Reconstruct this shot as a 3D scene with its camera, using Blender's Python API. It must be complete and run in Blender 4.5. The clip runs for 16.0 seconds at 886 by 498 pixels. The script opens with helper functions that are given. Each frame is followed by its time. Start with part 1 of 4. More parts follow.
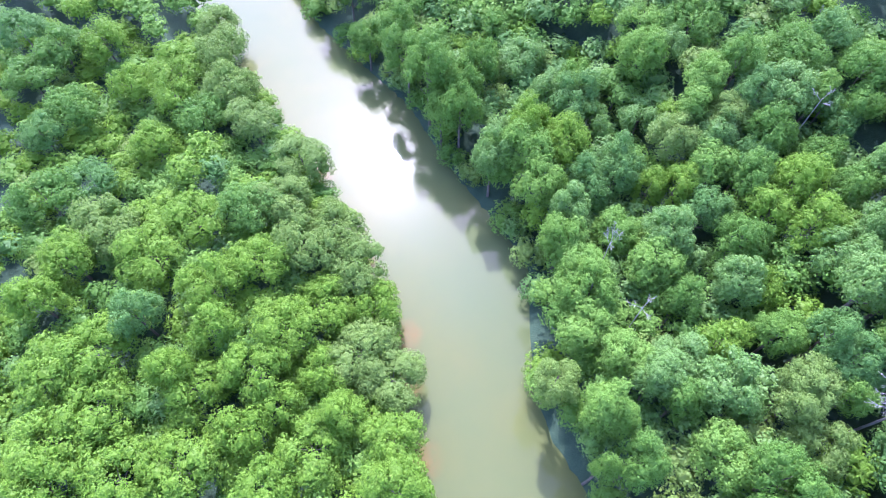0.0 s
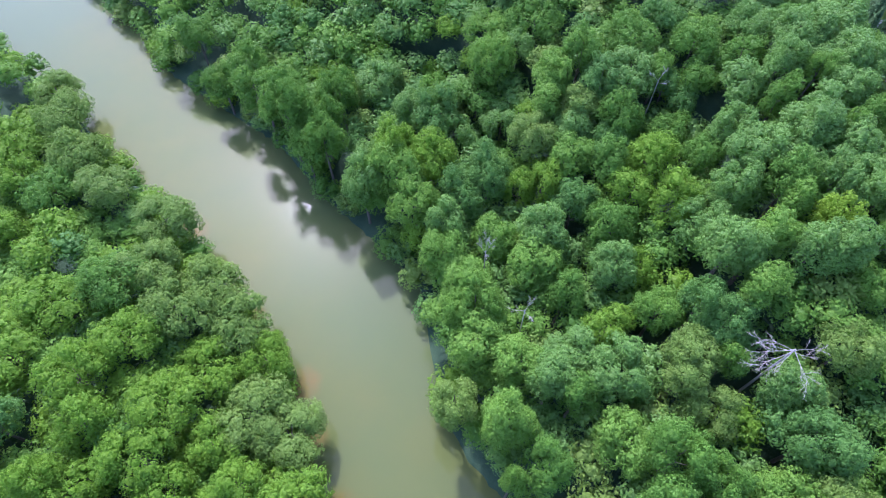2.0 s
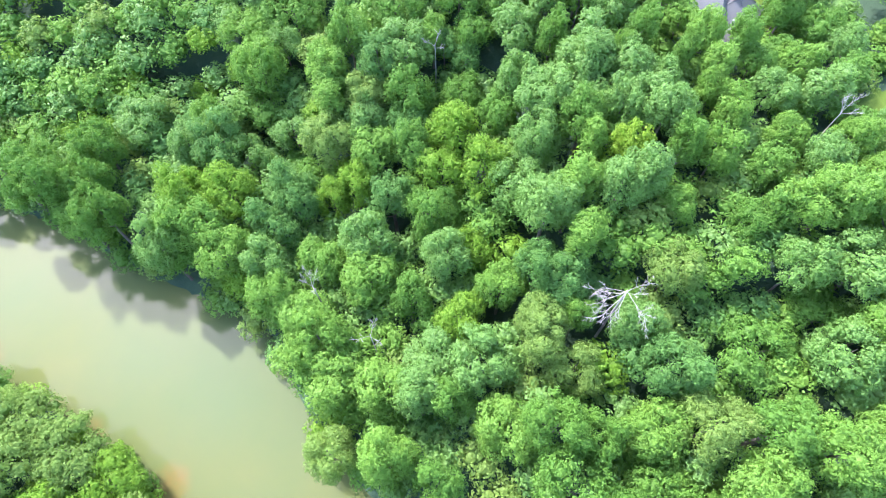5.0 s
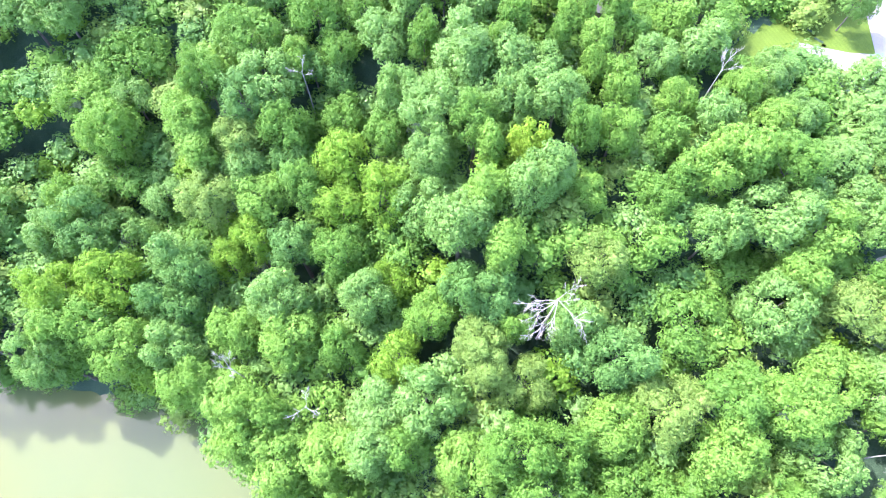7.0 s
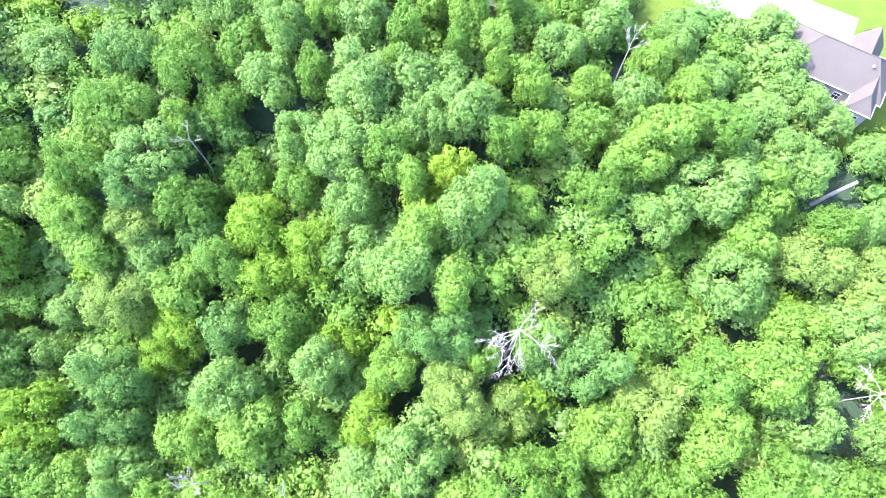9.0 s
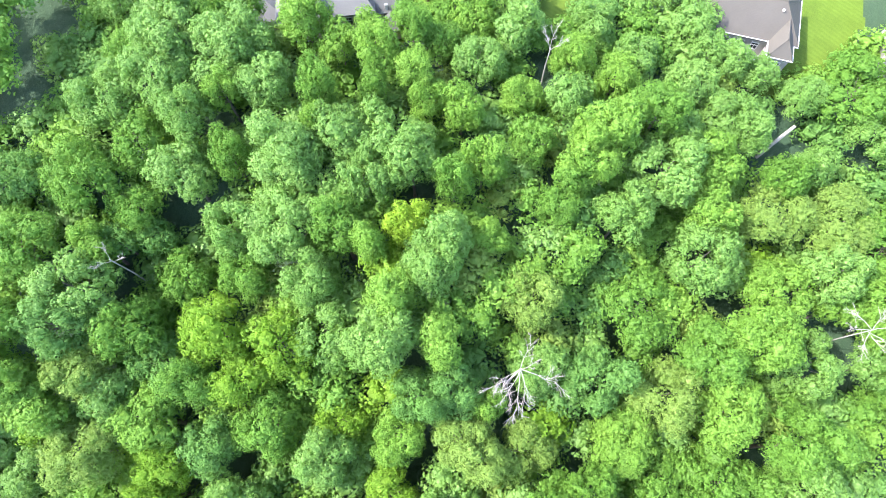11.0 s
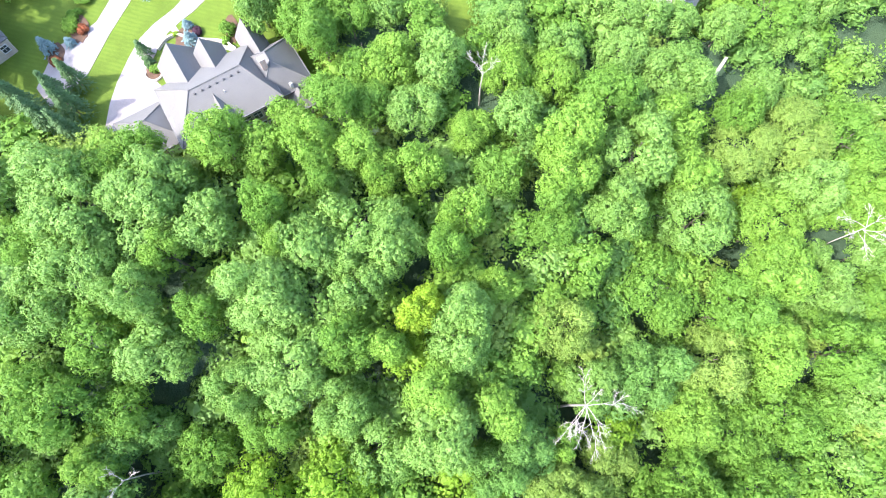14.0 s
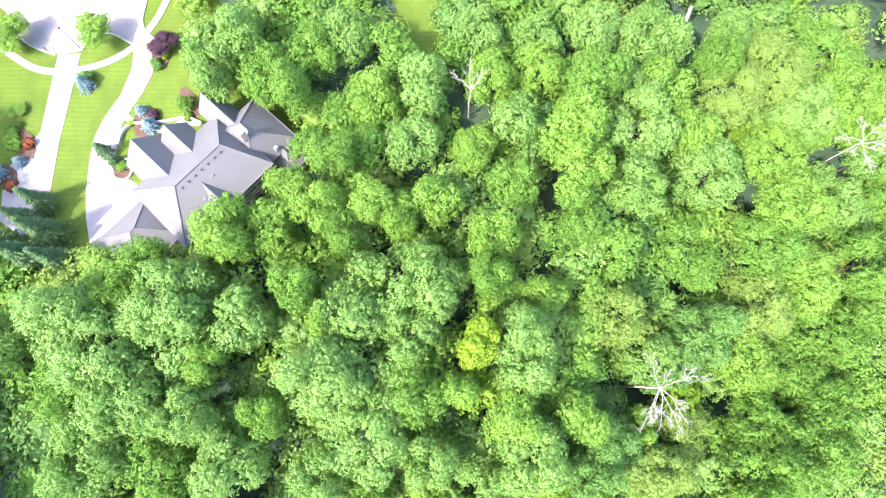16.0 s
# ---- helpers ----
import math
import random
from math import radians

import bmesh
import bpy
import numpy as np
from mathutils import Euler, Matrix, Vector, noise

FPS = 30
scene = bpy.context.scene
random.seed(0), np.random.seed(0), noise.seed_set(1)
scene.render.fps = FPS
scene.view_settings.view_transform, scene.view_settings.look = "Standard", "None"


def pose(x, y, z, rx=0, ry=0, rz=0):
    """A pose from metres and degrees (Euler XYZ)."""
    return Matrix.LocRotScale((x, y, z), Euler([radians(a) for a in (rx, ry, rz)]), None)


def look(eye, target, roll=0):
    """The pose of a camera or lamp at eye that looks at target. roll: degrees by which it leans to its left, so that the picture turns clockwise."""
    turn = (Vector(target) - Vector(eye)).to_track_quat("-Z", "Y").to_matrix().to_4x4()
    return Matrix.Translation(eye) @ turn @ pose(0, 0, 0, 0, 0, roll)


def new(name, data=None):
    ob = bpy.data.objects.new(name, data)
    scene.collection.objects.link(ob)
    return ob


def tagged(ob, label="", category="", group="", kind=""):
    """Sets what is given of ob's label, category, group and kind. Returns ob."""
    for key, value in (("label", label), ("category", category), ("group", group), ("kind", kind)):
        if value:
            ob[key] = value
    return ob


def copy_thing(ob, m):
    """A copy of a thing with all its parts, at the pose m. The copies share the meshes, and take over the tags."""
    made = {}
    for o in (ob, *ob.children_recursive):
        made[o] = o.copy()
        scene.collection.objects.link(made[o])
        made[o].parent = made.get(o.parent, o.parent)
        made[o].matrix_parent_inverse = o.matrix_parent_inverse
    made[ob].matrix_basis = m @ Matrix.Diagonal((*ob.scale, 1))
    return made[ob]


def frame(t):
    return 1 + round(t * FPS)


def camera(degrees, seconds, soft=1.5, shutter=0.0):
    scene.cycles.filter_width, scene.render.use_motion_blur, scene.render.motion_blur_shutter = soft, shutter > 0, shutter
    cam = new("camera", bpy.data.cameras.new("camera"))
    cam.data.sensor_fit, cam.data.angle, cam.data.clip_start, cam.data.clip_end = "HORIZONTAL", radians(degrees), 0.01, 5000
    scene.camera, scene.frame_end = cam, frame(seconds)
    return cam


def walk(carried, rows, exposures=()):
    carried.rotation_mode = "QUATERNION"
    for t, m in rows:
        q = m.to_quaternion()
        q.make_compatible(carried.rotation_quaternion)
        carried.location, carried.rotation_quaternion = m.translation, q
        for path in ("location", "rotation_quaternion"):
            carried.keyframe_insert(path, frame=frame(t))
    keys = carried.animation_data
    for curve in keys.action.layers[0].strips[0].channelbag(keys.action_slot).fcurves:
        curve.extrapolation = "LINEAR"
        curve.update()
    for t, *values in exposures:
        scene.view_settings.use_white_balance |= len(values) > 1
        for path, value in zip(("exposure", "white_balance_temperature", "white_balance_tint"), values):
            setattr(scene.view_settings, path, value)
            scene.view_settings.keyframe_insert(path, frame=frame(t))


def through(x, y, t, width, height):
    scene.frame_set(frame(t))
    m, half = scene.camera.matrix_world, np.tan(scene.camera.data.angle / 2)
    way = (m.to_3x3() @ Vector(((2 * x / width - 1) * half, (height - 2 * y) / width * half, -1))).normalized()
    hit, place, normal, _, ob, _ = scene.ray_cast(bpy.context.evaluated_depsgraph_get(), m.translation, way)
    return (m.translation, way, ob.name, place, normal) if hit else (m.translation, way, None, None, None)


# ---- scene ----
cam = camera(77.18, 16.0, soft=1.0)
# seconds, x, y, z, pitch, roll, yaw
ROWS = [
    (0.0, 0.00, 0.00, 132.25, -58.62, 0.64, 0.00),
    (0.5, 3.83, 0.43, 131.84, -54.59, 0.36, -0.89),
    (1.0, 7.35, 0.94, 131.54, -55.38, 0.41, -4.51),
    (1.5, 10.73, 1.58, 131.16, -56.10, 0.37, -8.52),
    (2.0, 14.15, 2.42, 130.84, -56.82, 0.23, -11.87),
    (2.5, 17.53, 3.35, 130.49, -57.52, -0.04, -15.69),
    (3.0, 21.09, 4.46, 130.19, -58.22, -0.32, -18.88),
    (3.5, 24.54, 5.67, 130.24, -59.03, -0.71, -22.01),
    (4.0, 27.74, 7.33, 130.21, -59.90, -0.90, -25.38),
    (6.5, 41.36, 18.26, 129.14, -63.50, 0.53, -45.04),
    (7.0, 44.36, 20.25, 129.08, -64.29, 0.37, -48.64),
    (7.5, 47.54, 22.32, 128.97, -65.15, 0.23, -51.65),
    (8.0, 50.80, 24.43, 129.00, -66.06, 0.00, -55.17),
    (8.5, 53.98, 26.48, 129.07, -66.92, -0.07, -58.95),
    (9.0, 57.03, 28.57, 129.06, -67.75, -0.01, -62.76),
    (11.5, 70.76, 39.28, 128.06, -70.23, -0.05, -82.89),
    (12.0, 73.72, 41.38, 128.14, -70.86, 0.12, -86.75),
    (12.5, 76.79, 43.34, 128.19, -71.52, 0.02, -90.25),
    (13.0, 79.89, 45.28, 128.29, -72.21, -0.32, -94.18),
    (13.5, 83.08, 47.28, 128.41, -72.90, -0.36, -98.45),
    (14.0, 86.31, 49.24, 128.45, -73.61, -0.25, -102.14),
    (14.5, 89.82, 51.17, 128.56, -74.52, -0.20, -105.41),
    (15.0, 93.12, 53.12, 128.60, -75.12, -0.09, -109.93),
    (15.5, 96.47, 55.12, 128.71, -75.90, 0.27, -114.43),
    (16.0, 99.79, 57.06, 128.85, -76.66, 0.55, -118.89),
]
EXPOSURES = [(0.0, 2.51, 5080, 44), (0.5, 2.18, 5100, 39), (1.5, 1.79, 5200, 31), (2.5, 1.74, 5250, 29), (3.5, 2.28, 5460, 23), (4.5, 2.53, 5630, 20), (6.5, 3.13, 5620, 30), (9.0, 3.18, 5740, 28), (11.5, 2.71, 6180, 14), (12.5, 2.74, 6210, 16), (14.5, 2.83, 6260, 19), (16.0, 2.88, 6260, 23)]
walk(cam, [(t, pose(x, y, z, 90 + p, 0, w) @ pose(0, 0, 0, 0, 0, r)) for t, x, y, z, p, r, w in ROWS], EXPOSURES)

# ---- light ----
SUN_EL, SUN_AZ = radians(49.5), radians(8.1)   # azimuth from +y towards -x
world = bpy.data.worlds.new("sky")
scene.world = world
world.use_nodes = True
wn = world.node_tree
sky = wn.nodes.new("ShaderNodeTexSky")
sky.sky_type, sky.sun_disc = "NISHITA", False
sky.sun_elevation, sky.sun_rotation = SUN_EL, -SUN_AZ
sky.air_density, sky.dust_density, sky.ozone_density = 1.0, 2.2, 0.8
wn.links.new(sky.outputs[0], wn.nodes["Background"].inputs[0])
wn.nodes["Background"].inputs[1].default_value = 0.15
sun = new("sun", bpy.data.lights.new("sun", "SUN"))
sun.data.energy, sun.data.angle, sun.data.color = 1.7, radians(1.5), (1.0, 0.95, 0.86)
toward = Vector((-math.sin(SUN_AZ) * math.cos(SUN_EL), math.cos(SUN_AZ) * math.cos(SUN_EL), math.sin(SUN_EL)))
sun.matrix_world = look(toward * 300, (0, 0, 0))

# ---- materials ----
def mat(name):
    m = bpy.data.materials.new(name)
    m.use_nodes = True
    nt = m.node_tree
    return m, nt, nt.nodes["Principled BSDF"], nt.nodes["Material Output"]


def node(nt, kind, **values):
    n = nt.nodes.new(kind)
    for key, v in values.items():
        n.inputs[key].default_value = v
    return n


def mixed(nt, fac, a, b):
    """A colour mix; a and b are sockets or colours."""
    n = nt.nodes.new("ShaderNodeMix")
    n.data_type = "RGBA"
    for slot, v in ((0, fac), (6, a), (7, b)):
        if isinstance(v, bpy.types.NodeSocket):
            nt.links.new(v, n.inputs[slot])
        elif slot == 0:
            n.inputs[0].default_value = v
        else:
            n.inputs[slot].default_value = (*v, 1)
    return n.outputs[2]


def speckle(nt, scale, detail=4.0, low=0.35, high=0.65, rough=0.6):
    """Noise in world metres, stretched to 0..1."""
    geo = nt.nodes.new("ShaderNodeNewGeometry")
    n = node(nt, "ShaderNodeTexNoise", Scale=scale, Detail=detail, Roughness=rough)
    nt.links.new(geo.outputs["Position"], n.inputs["Vector"])
    r = node(nt, "ShaderNodeMapRange")
    r.inputs["From Min"].default_value, r.inputs["From Max"].default_value = low, high
    nt.links.new(n.outputs["Fac"], r.inputs["Value"])
    return r.outputs[0]


def bump(nt, bsdf, height, strength, distance):
    b = node(nt, "ShaderNodeBump", Strength=strength, Distance=distance)
    nt.links.new(height, b.inputs["Height"])
    nt.links.new(b.outputs[0], bsdf.inputs["Normal"])


def surface(name, a, b, scale, rough=0.8, fine=None, relief=0.0, spec=0.4):
    """A plain matt surface whose colour wanders between a and b at two scales."""
    m, nt, p, out = mat(name)
    c = mixed(nt, speckle(nt, scale), a, b)
    f = speckle(nt, fine or scale * 12, 3.0)
    dark = tuple(v * 0.72 for v in a)
    c = mixed(nt, 0.35, c, mixed(nt, f, dark, b))
    nt.links.new(c, p.inputs["Base Color"])
    p.inputs["Roughness"].default_value = rough
    p.inputs["Specular IOR Level"].default_value = spec
    if relief:
        bump(nt, p, f, 0.6, relief)
    return m


def leaf(name, a, b, c, through=0.42, gloss=0.18):
    """Leaves: a to b from tree to tree and across a crown, single leaves towards c, some light let through."""
    m, nt, p, out = mat(name)
    obj = nt.nodes.new("ShaderNodeObjectInfo")
    geo = nt.nodes.new("ShaderNodeNewGeometry")
    col = mixed(nt, obj.outputs["Random"], a, b)
    col = mixed(nt, speckle(nt, 0.16, 2.0, 0.3, 0.7), col, mixed(nt, 0.5, a, b))
    r = node(nt, "ShaderNodeMapRange")
    r.inputs["To Max"].default_value = 0.45
    nt.links.new(geo.outputs["Random Per Island"], r.inputs["Value"])
    col = mixed(nt, r.outputs[0], col, c)
    nt.links.new(col, p.inputs["Base Color"])
    p.inputs["Roughness"].default_value = 0.5
    p.inputs["Specular IOR Level"].default_value = gloss
    tr = nt.nodes.new("ShaderNodeBsdfTranslucent")
    warm = mixed(nt, 0.3, col, (0.24, 0.36, 0.06))
    nt.links.new(warm, tr.inputs["Color"])
    mx = node(nt, "ShaderNodeMixShader", Fac=through)
    nt.links.new(p.outputs[0], mx.inputs[1])
    nt.links.new(tr.outputs[0], mx.inputs[2])
    nt.links.new(mx.outputs[0], out.inputs["Surface"])
    return m


LEAF = {
    "pale": leaf("pale_leaf", (0.13, 0.268, 0.044), (0.163, 0.305, 0.056), (0.20, 0.35, 0.082), gloss=0.32),
    "green": leaf("green_leaf", (0.09, 0.203, 0.025), (0.127, 0.26, 0.034), (0.152, 0.30, 0.05)),
    "bright": leaf("bright_leaf", (0.13, 0.268, 0.032), (0.172, 0.318, 0.042), (0.205, 0.36, 0.062)),
    "olive": leaf("olive_leaf", (0.152, 0.258, 0.045), (0.19, 0.292, 0.05), (0.22, 0.33, 0.075)),
    "yellow": leaf("yellow_leaf", (0.20, 0.345, 0.022), (0.225, 0.36, 0.024), (0.26, 0.39, 0.04)),
    "vivid": leaf("vivid_leaf", (0.128, 0.260, 0.018), (0.162, 0.302, 0.022), (0.20, 0.33, 0.035)),
    "dark": leaf("dark_leaf", (0.092, 0.215, 0.042), (0.122, 0.252, 0.052), (0.15, 0.29, 0.068)),
    "plum": leaf("plum_leaf", (0.045, 0.02, 0.035), (0.06, 0.025, 0.045), (0.09, 0.04, 0.06), 0.25),
    "blue": leaf("blue_needles", (0.13, 0.22, 0.22), (0.16, 0.25, 0.26), (0.22, 0.32, 0.34), 0.15),
    "needle": leaf("dark_needles", (0.055, 0.12, 0.04), (0.07, 0.14, 0.048), (0.10, 0.18, 0.065), 0.15),
    "red": leaf("red_leaf", (0.22, 0.05, 0.025), (0.26, 0.08, 0.03), (0.32, 0.12, 0.05), 0.25),
}
BARK = surface("bark", (0.09, 0.075, 0.06), (0.20, 0.17, 0.14), 1.5, 0.9)
SOIL = surface("forest_floor", (0.028, 0.062, 0.030), (0.050, 0.088, 0.042), 0.25, 0.95, 3.0, 0.1)


SHALLOWS = [(-9.6, 54.8, 6.0), (-39, 107, 8.0), (-4.0, 24.5, 6.0), (-20.5, 75, 4.5), (-7.5, 41, 4.0)]


def water_material():
    m, nt, p, out = mat("river_water")
    c = mixed(nt, speckle(nt, 0.03, 3.0, 0.35, 0.7), (0.094, 0.116, 0.036), (0.116, 0.121, 0.036))
    c = mixed(nt, speckle(nt, 0.011, 2.0, 0.4, 0.65), c, (0.086, 0.118, 0.050))
    geo = nt.nodes.new("ShaderNodeNewGeometry")
    soft = speckle(nt, 0.22, 3.0, 0.25, 0.75)
    for x, y, r in SHALLOWS:     # sand showing through the shallows
        far = node(nt, "ShaderNodeVectorMath")
        far.operation = "DISTANCE"
        nt.links.new(geo.outputs["Position"], far.inputs[0])
        far.inputs[1].default_value = (x, y, 0)
        near = node(nt, "ShaderNodeMapRange")
        near.interpolation_type = "SMOOTHSTEP"
        near.inputs["From Min"].default_value, near.inputs["From Max"].default_value = r, r * 0.25
        near.inputs["To Max"].default_value = 0.75
        nt.links.new(far.outputs["Value"], near.inputs["Value"])
        w = node(nt, "ShaderNodeMath")
        w.operation = "MULTIPLY"
        nt.links.new(near.outputs[0], w.inputs[0])
        nt.links.new(soft, w.inputs[1])
        c = mixed(nt, w.outputs[0], c, (0.19, 0.10, 0.03))
    nt.links.new(c, p.inputs["Base Color"])
    p.inputs["Roughness"].default_value = 0.05
    p.inputs["IOR"].default_value = 1.33
    p.inputs["Specular IOR Level"].default_value = 0.35
    p.inputs["Coat Weight"].default_value = 0.07
    p.inputs["Coat Roughness"].default_value = 0.24
    p.inputs["Coat IOR"].default_value = 1.33
    bump(nt, p, speckle(nt, 0.5, 3.0, 0.2, 0.8), 0.05, 0.05)
    return m


WATER = water_material()


def stripes(name, a, b, scale, turn):
    """Mown grass: broad faint stripes over fine grain."""
    m, nt, p, out = mat(name)
    geo = nt.nodes.new("ShaderNodeNewGeometry")
    rot = nt.nodes.new("ShaderNodeMapping")
    rot.inputs["Rotation"].default_value = (0, 0, turn)
    nt.links.new(geo.outputs["Position"], rot.inputs["Vector"])
    w = node(nt, "ShaderNodeTexWave", Scale=scale, Distortion=1.2, Detail=1.0)
    nt.links.new(rot.outputs[0], w.inputs["Vector"])
    c = mixed(nt, w.outputs["Fac"], a, b)
    c = mixed(nt, speckle(nt, 0.25), c, tuple(v * 0.8 for v in a))
    f = speckle(nt, 5.0, 4.0)
    c = mixed(nt, 0.3, c, mixed(nt, f, tuple(v * 0.6 for v in a), b))
    nt.links.new(c, p.inputs["Base Color"])
    p.inputs["Roughness"].default_value = 0.8
    p.inputs["Specular IOR Level"].default_value = 0.2
    bump(nt, p, f, 0.5, 0.04)
    return m


GRASS = stripes("mown_grass", (0.082, 0.135, 0.013), (0.105, 0.165, 0.018), 0.35, 0.5)
CONCRETE = surface("pale_concrete", (0.235, 0.215, 0.205), (0.305, 0.28, 0.265), 0.35, 0.85, 6.0, 0.004)
KERB = surface("kerb_concrete", (0.40, 0.39, 0.37), (0.52, 0.50, 0.48), 1.2, 0.85)
MULCH = surface("bark_mulch", (0.07, 0.04, 0.025), (0.13, 0.08, 0.05), 2.0, 0.95, 14.0, 0.03)
STONE = surface("garden_stone", (0.36, 0.34, 0.31), (0.52, 0.49, 0.45), 1.4, 0.85, 9.0, 0.02)
WALL = surface("tan_stone_wall", (0.34, 0.29, 0.23), (0.46, 0.40, 0.32), 0.9, 0.85, 7.0, 0.015)
CREAM = surface("cream_siding", (0.26, 0.25, 0.23), (0.34, 0.325, 0.305), 0.5, 0.7, 5.0)
TRIM = surface("white_trim", (0.50, 0.50, 0.50), (0.62, 0.62, 0.62), 1.0, 0.5)
GUTTER = surface("grey_gutter", (0.14, 0.14, 0.145), (0.20, 0.20, 0.20), 1.0, 0.5)
METAL = surface("dark_metal", (0.03, 0.03, 0.032), (0.06, 0.06, 0.06), 3.0, 0.4)
DECK = surface("weathered_deck", (0.30, 0.29, 0.28), (0.42, 0.41, 0.39), 1.0, 0.85, 8.0)
BRICK = surface("chimney_brick", (0.42, 0.27, 0.20), (0.58, 0.46, 0.38), 2.0, 0.85, 9.0, 0.01)
DEADWOOD = surface("bleached_wood", (0.28, 0.255, 0.22), (0.44, 0.41, 0.37), 1.5, 0.8, 12.0)


def shingles(name, a, b):
    """Asphalt shingles in courses along the slope's height, each tab a little different."""
    m, nt, p, out = mat(name)
    tc = nt.nodes.new("ShaderNodeTexCoord")
    br = node(nt, "ShaderNodeTexBrick", Scale=1.0)
    br.inputs["Brick Width"].default_value, br.inputs["Row Height"].default_value = 0.45, 0.15
    br.inputs["Mortar Size"].default_value = 0.012
    for key, f in (("Color1", 0.88), ("Color2", 1.1), ("Mortar", 0.55)):
        br.inputs[key].default_value = (*(v * f for v in a), 1)
    split = nt.nodes.new("ShaderNodeSeparateXYZ")
    nt.links.new(tc.outputs["Object"], split.inputs[0])
    join = nt.nodes.new("ShaderNodeCombineXYZ")
    add = node(nt, "ShaderNodeMath")
    nt.links.new(split.outputs[0], add.inputs[0])
    nt.links.new(split.outputs[1], add.inputs[1])
    nt.links.new(add.outputs[0], join.inputs[0])
    nt.links.new(split.outputs[2], join.inputs[1])
    nt.links.new(join.outputs[0], br.inputs["Vector"])
    c = mixed(nt, 0.55, br.outputs["Color"], mixed(nt, speckle(nt, 0.3), a, b))
    c = mixed(nt, speckle(nt, 9.0, 3.0), c, mixed(nt, 0.5, a, b))
    nt.links.new(c, p.inputs["Base Color"])
    p.inputs["Roughness"].default_value = 0.75
    bump(nt, p, br.outputs["Fac"], 0.4, 0.02)
    return m


SHINGLE = shingles("grey_shingles", (0.100, 0.100, 0.095), (0.138, 0.138, 0.132))
TAN_SHINGLE = shingles("tan_shingles", (0.068, 0.060, 0.047), (0.095, 0.085, 0.068))


def glass_material():
    m, nt, p, out = mat("window_glass")
    c = mixed(nt, speckle(nt, 0.7), (0.02, 0.025, 0.03), (0.05, 0.055, 0.06))
    nt.links.new(c, p.inputs["Base Color"])
    p.inputs["Roughness"].default_value = 0.06
    return m


GLASS = glass_material()

# ---- ground and river ----
def smooth(a, b, v):
    s = np.clip((np.asarray(v, float) - a) / (b - a), 0, 1)
    return s * s * (3 - 2 * s)


BANK_Y = [-400, -60, 0, 18, 30, 40, 56, 74, 88, 105, 122, 136, 152, 178, 200, 260, 600]
BANK_R = [-10, 18, 33, 31, 24, 21.5, 21, 22.5, 15, 3.5, -6, -13, -27, -49, -59, -95, -320]
BANK_L = [-50, -20, -6, -6.5, -8, -9.5, -12.5, -20, -27, -39, -49, -58, -69, -86, -103, -150, -390]


def bank_right(y):
    return np.interp(y, BANK_Y, BANK_R)


def bank_left(y):
    return np.interp(y, BANK_Y, BANK_L)


def ground_z(x, y):
    """Height of the ground over the river's level: a low flat bank on one side, a wooded hillside on the other."""
    x, y = np.asarray(x, float), np.asarray(y, float)
    right, left = (x - bank_right(y)) * 0.88, (bank_left(y) - x) * 0.88
    reach = 105 + np.maximum(0, 20 - y) * 0.6
    hill = 2.4 * smooth(-1.5, 7, right) + 36.6 * smooth(0, 1, (right - 10) / (reach - 10))
    flat = 2.0 * smooth(-1.5, 7, left) + 3.0 * smooth(20, 200, left)
    bed = -1.6
    wob = (0.5 * np.sin(x * 0.11 + y * 0.07) + 0.4 * np.sin(y * 0.17 - x * 0.05)) * smooth(4, 25, np.maximum(right, left)) * (1 - smooth(84, 100, right))
    return bed + np.where(right > left, hill + 1.6 * smooth(-1.5, 3, right), flat + 1.6 * smooth(-1.5, 3, left)) + wob


def mesh_object(name, verts, faces, material, smooth_shade=False):
    me = bpy.data.meshes.new(name)
    me.from_pydata([tuple(v) for v in verts], [], faces)
    me.materials.append(material)
    if smooth_shade:
        me.polygons.foreach_set("use_smooth", [True] * len(me.polygons))
    me.update()
    return new(name, me)


def sheet(name, xs, ys, zfun, material):
    X, Y = np.meshgrid(xs, ys)
    Z = zfun(X, Y)
    v = np.stack([X.ravel(), Y.ravel(), Z.ravel()], 1)
    w = len(xs)
    f = [(j * w + i, j * w + i + 1, (j + 1) * w + i + 1, (j + 1) * w + i) for j in range(len(ys) - 1) for i in range(w - 1)]
    return mesh_object(name, v, f, material, True)


far = [-3000, -1500, -800, -450]
gx = far + list(np.arange(-300, 300, 3.0)) + [-v for v in reversed(far)]
gy = far + list(np.arange(-300, 400, 3.0)) + [500, 800, 1500, 3000]
tagged(sheet("ground", gx, gy, ground_z, SOIL), "dark brown forest floor sloping down to the river", "ground", kind="structure")
wy = np.arange(-400, 601, 4.0)
wv, wf = [], []
for i, y in enumerate(wy):
    wv += [(bank_left(y) - 9, y, 0), (bank_right(y) + 9, y, 0)]
    if i:
        wf.append((2 * i - 2, 2 * i - 1, 2 * i + 1, 2 * i))
tagged(mesh_object("water", wv, wf, WATER), "calm murky green-brown river water between wooded banks", "river", kind="structure")

# ---- trees ----
ICO = bmesh.new()
bmesh.ops.create_icosphere(ICO, subdivisions=1, radius=1.0)
ICO_V = np.array([v.co[:] for v in ICO.verts])
ICO_F = np.array([[v.index for v in f.verts] for f in ICO.faces])
ICO.free()


def unit(v):
    return v / np.maximum(np.linalg.norm(v, axis=-1, keepdims=True), 1e-9)


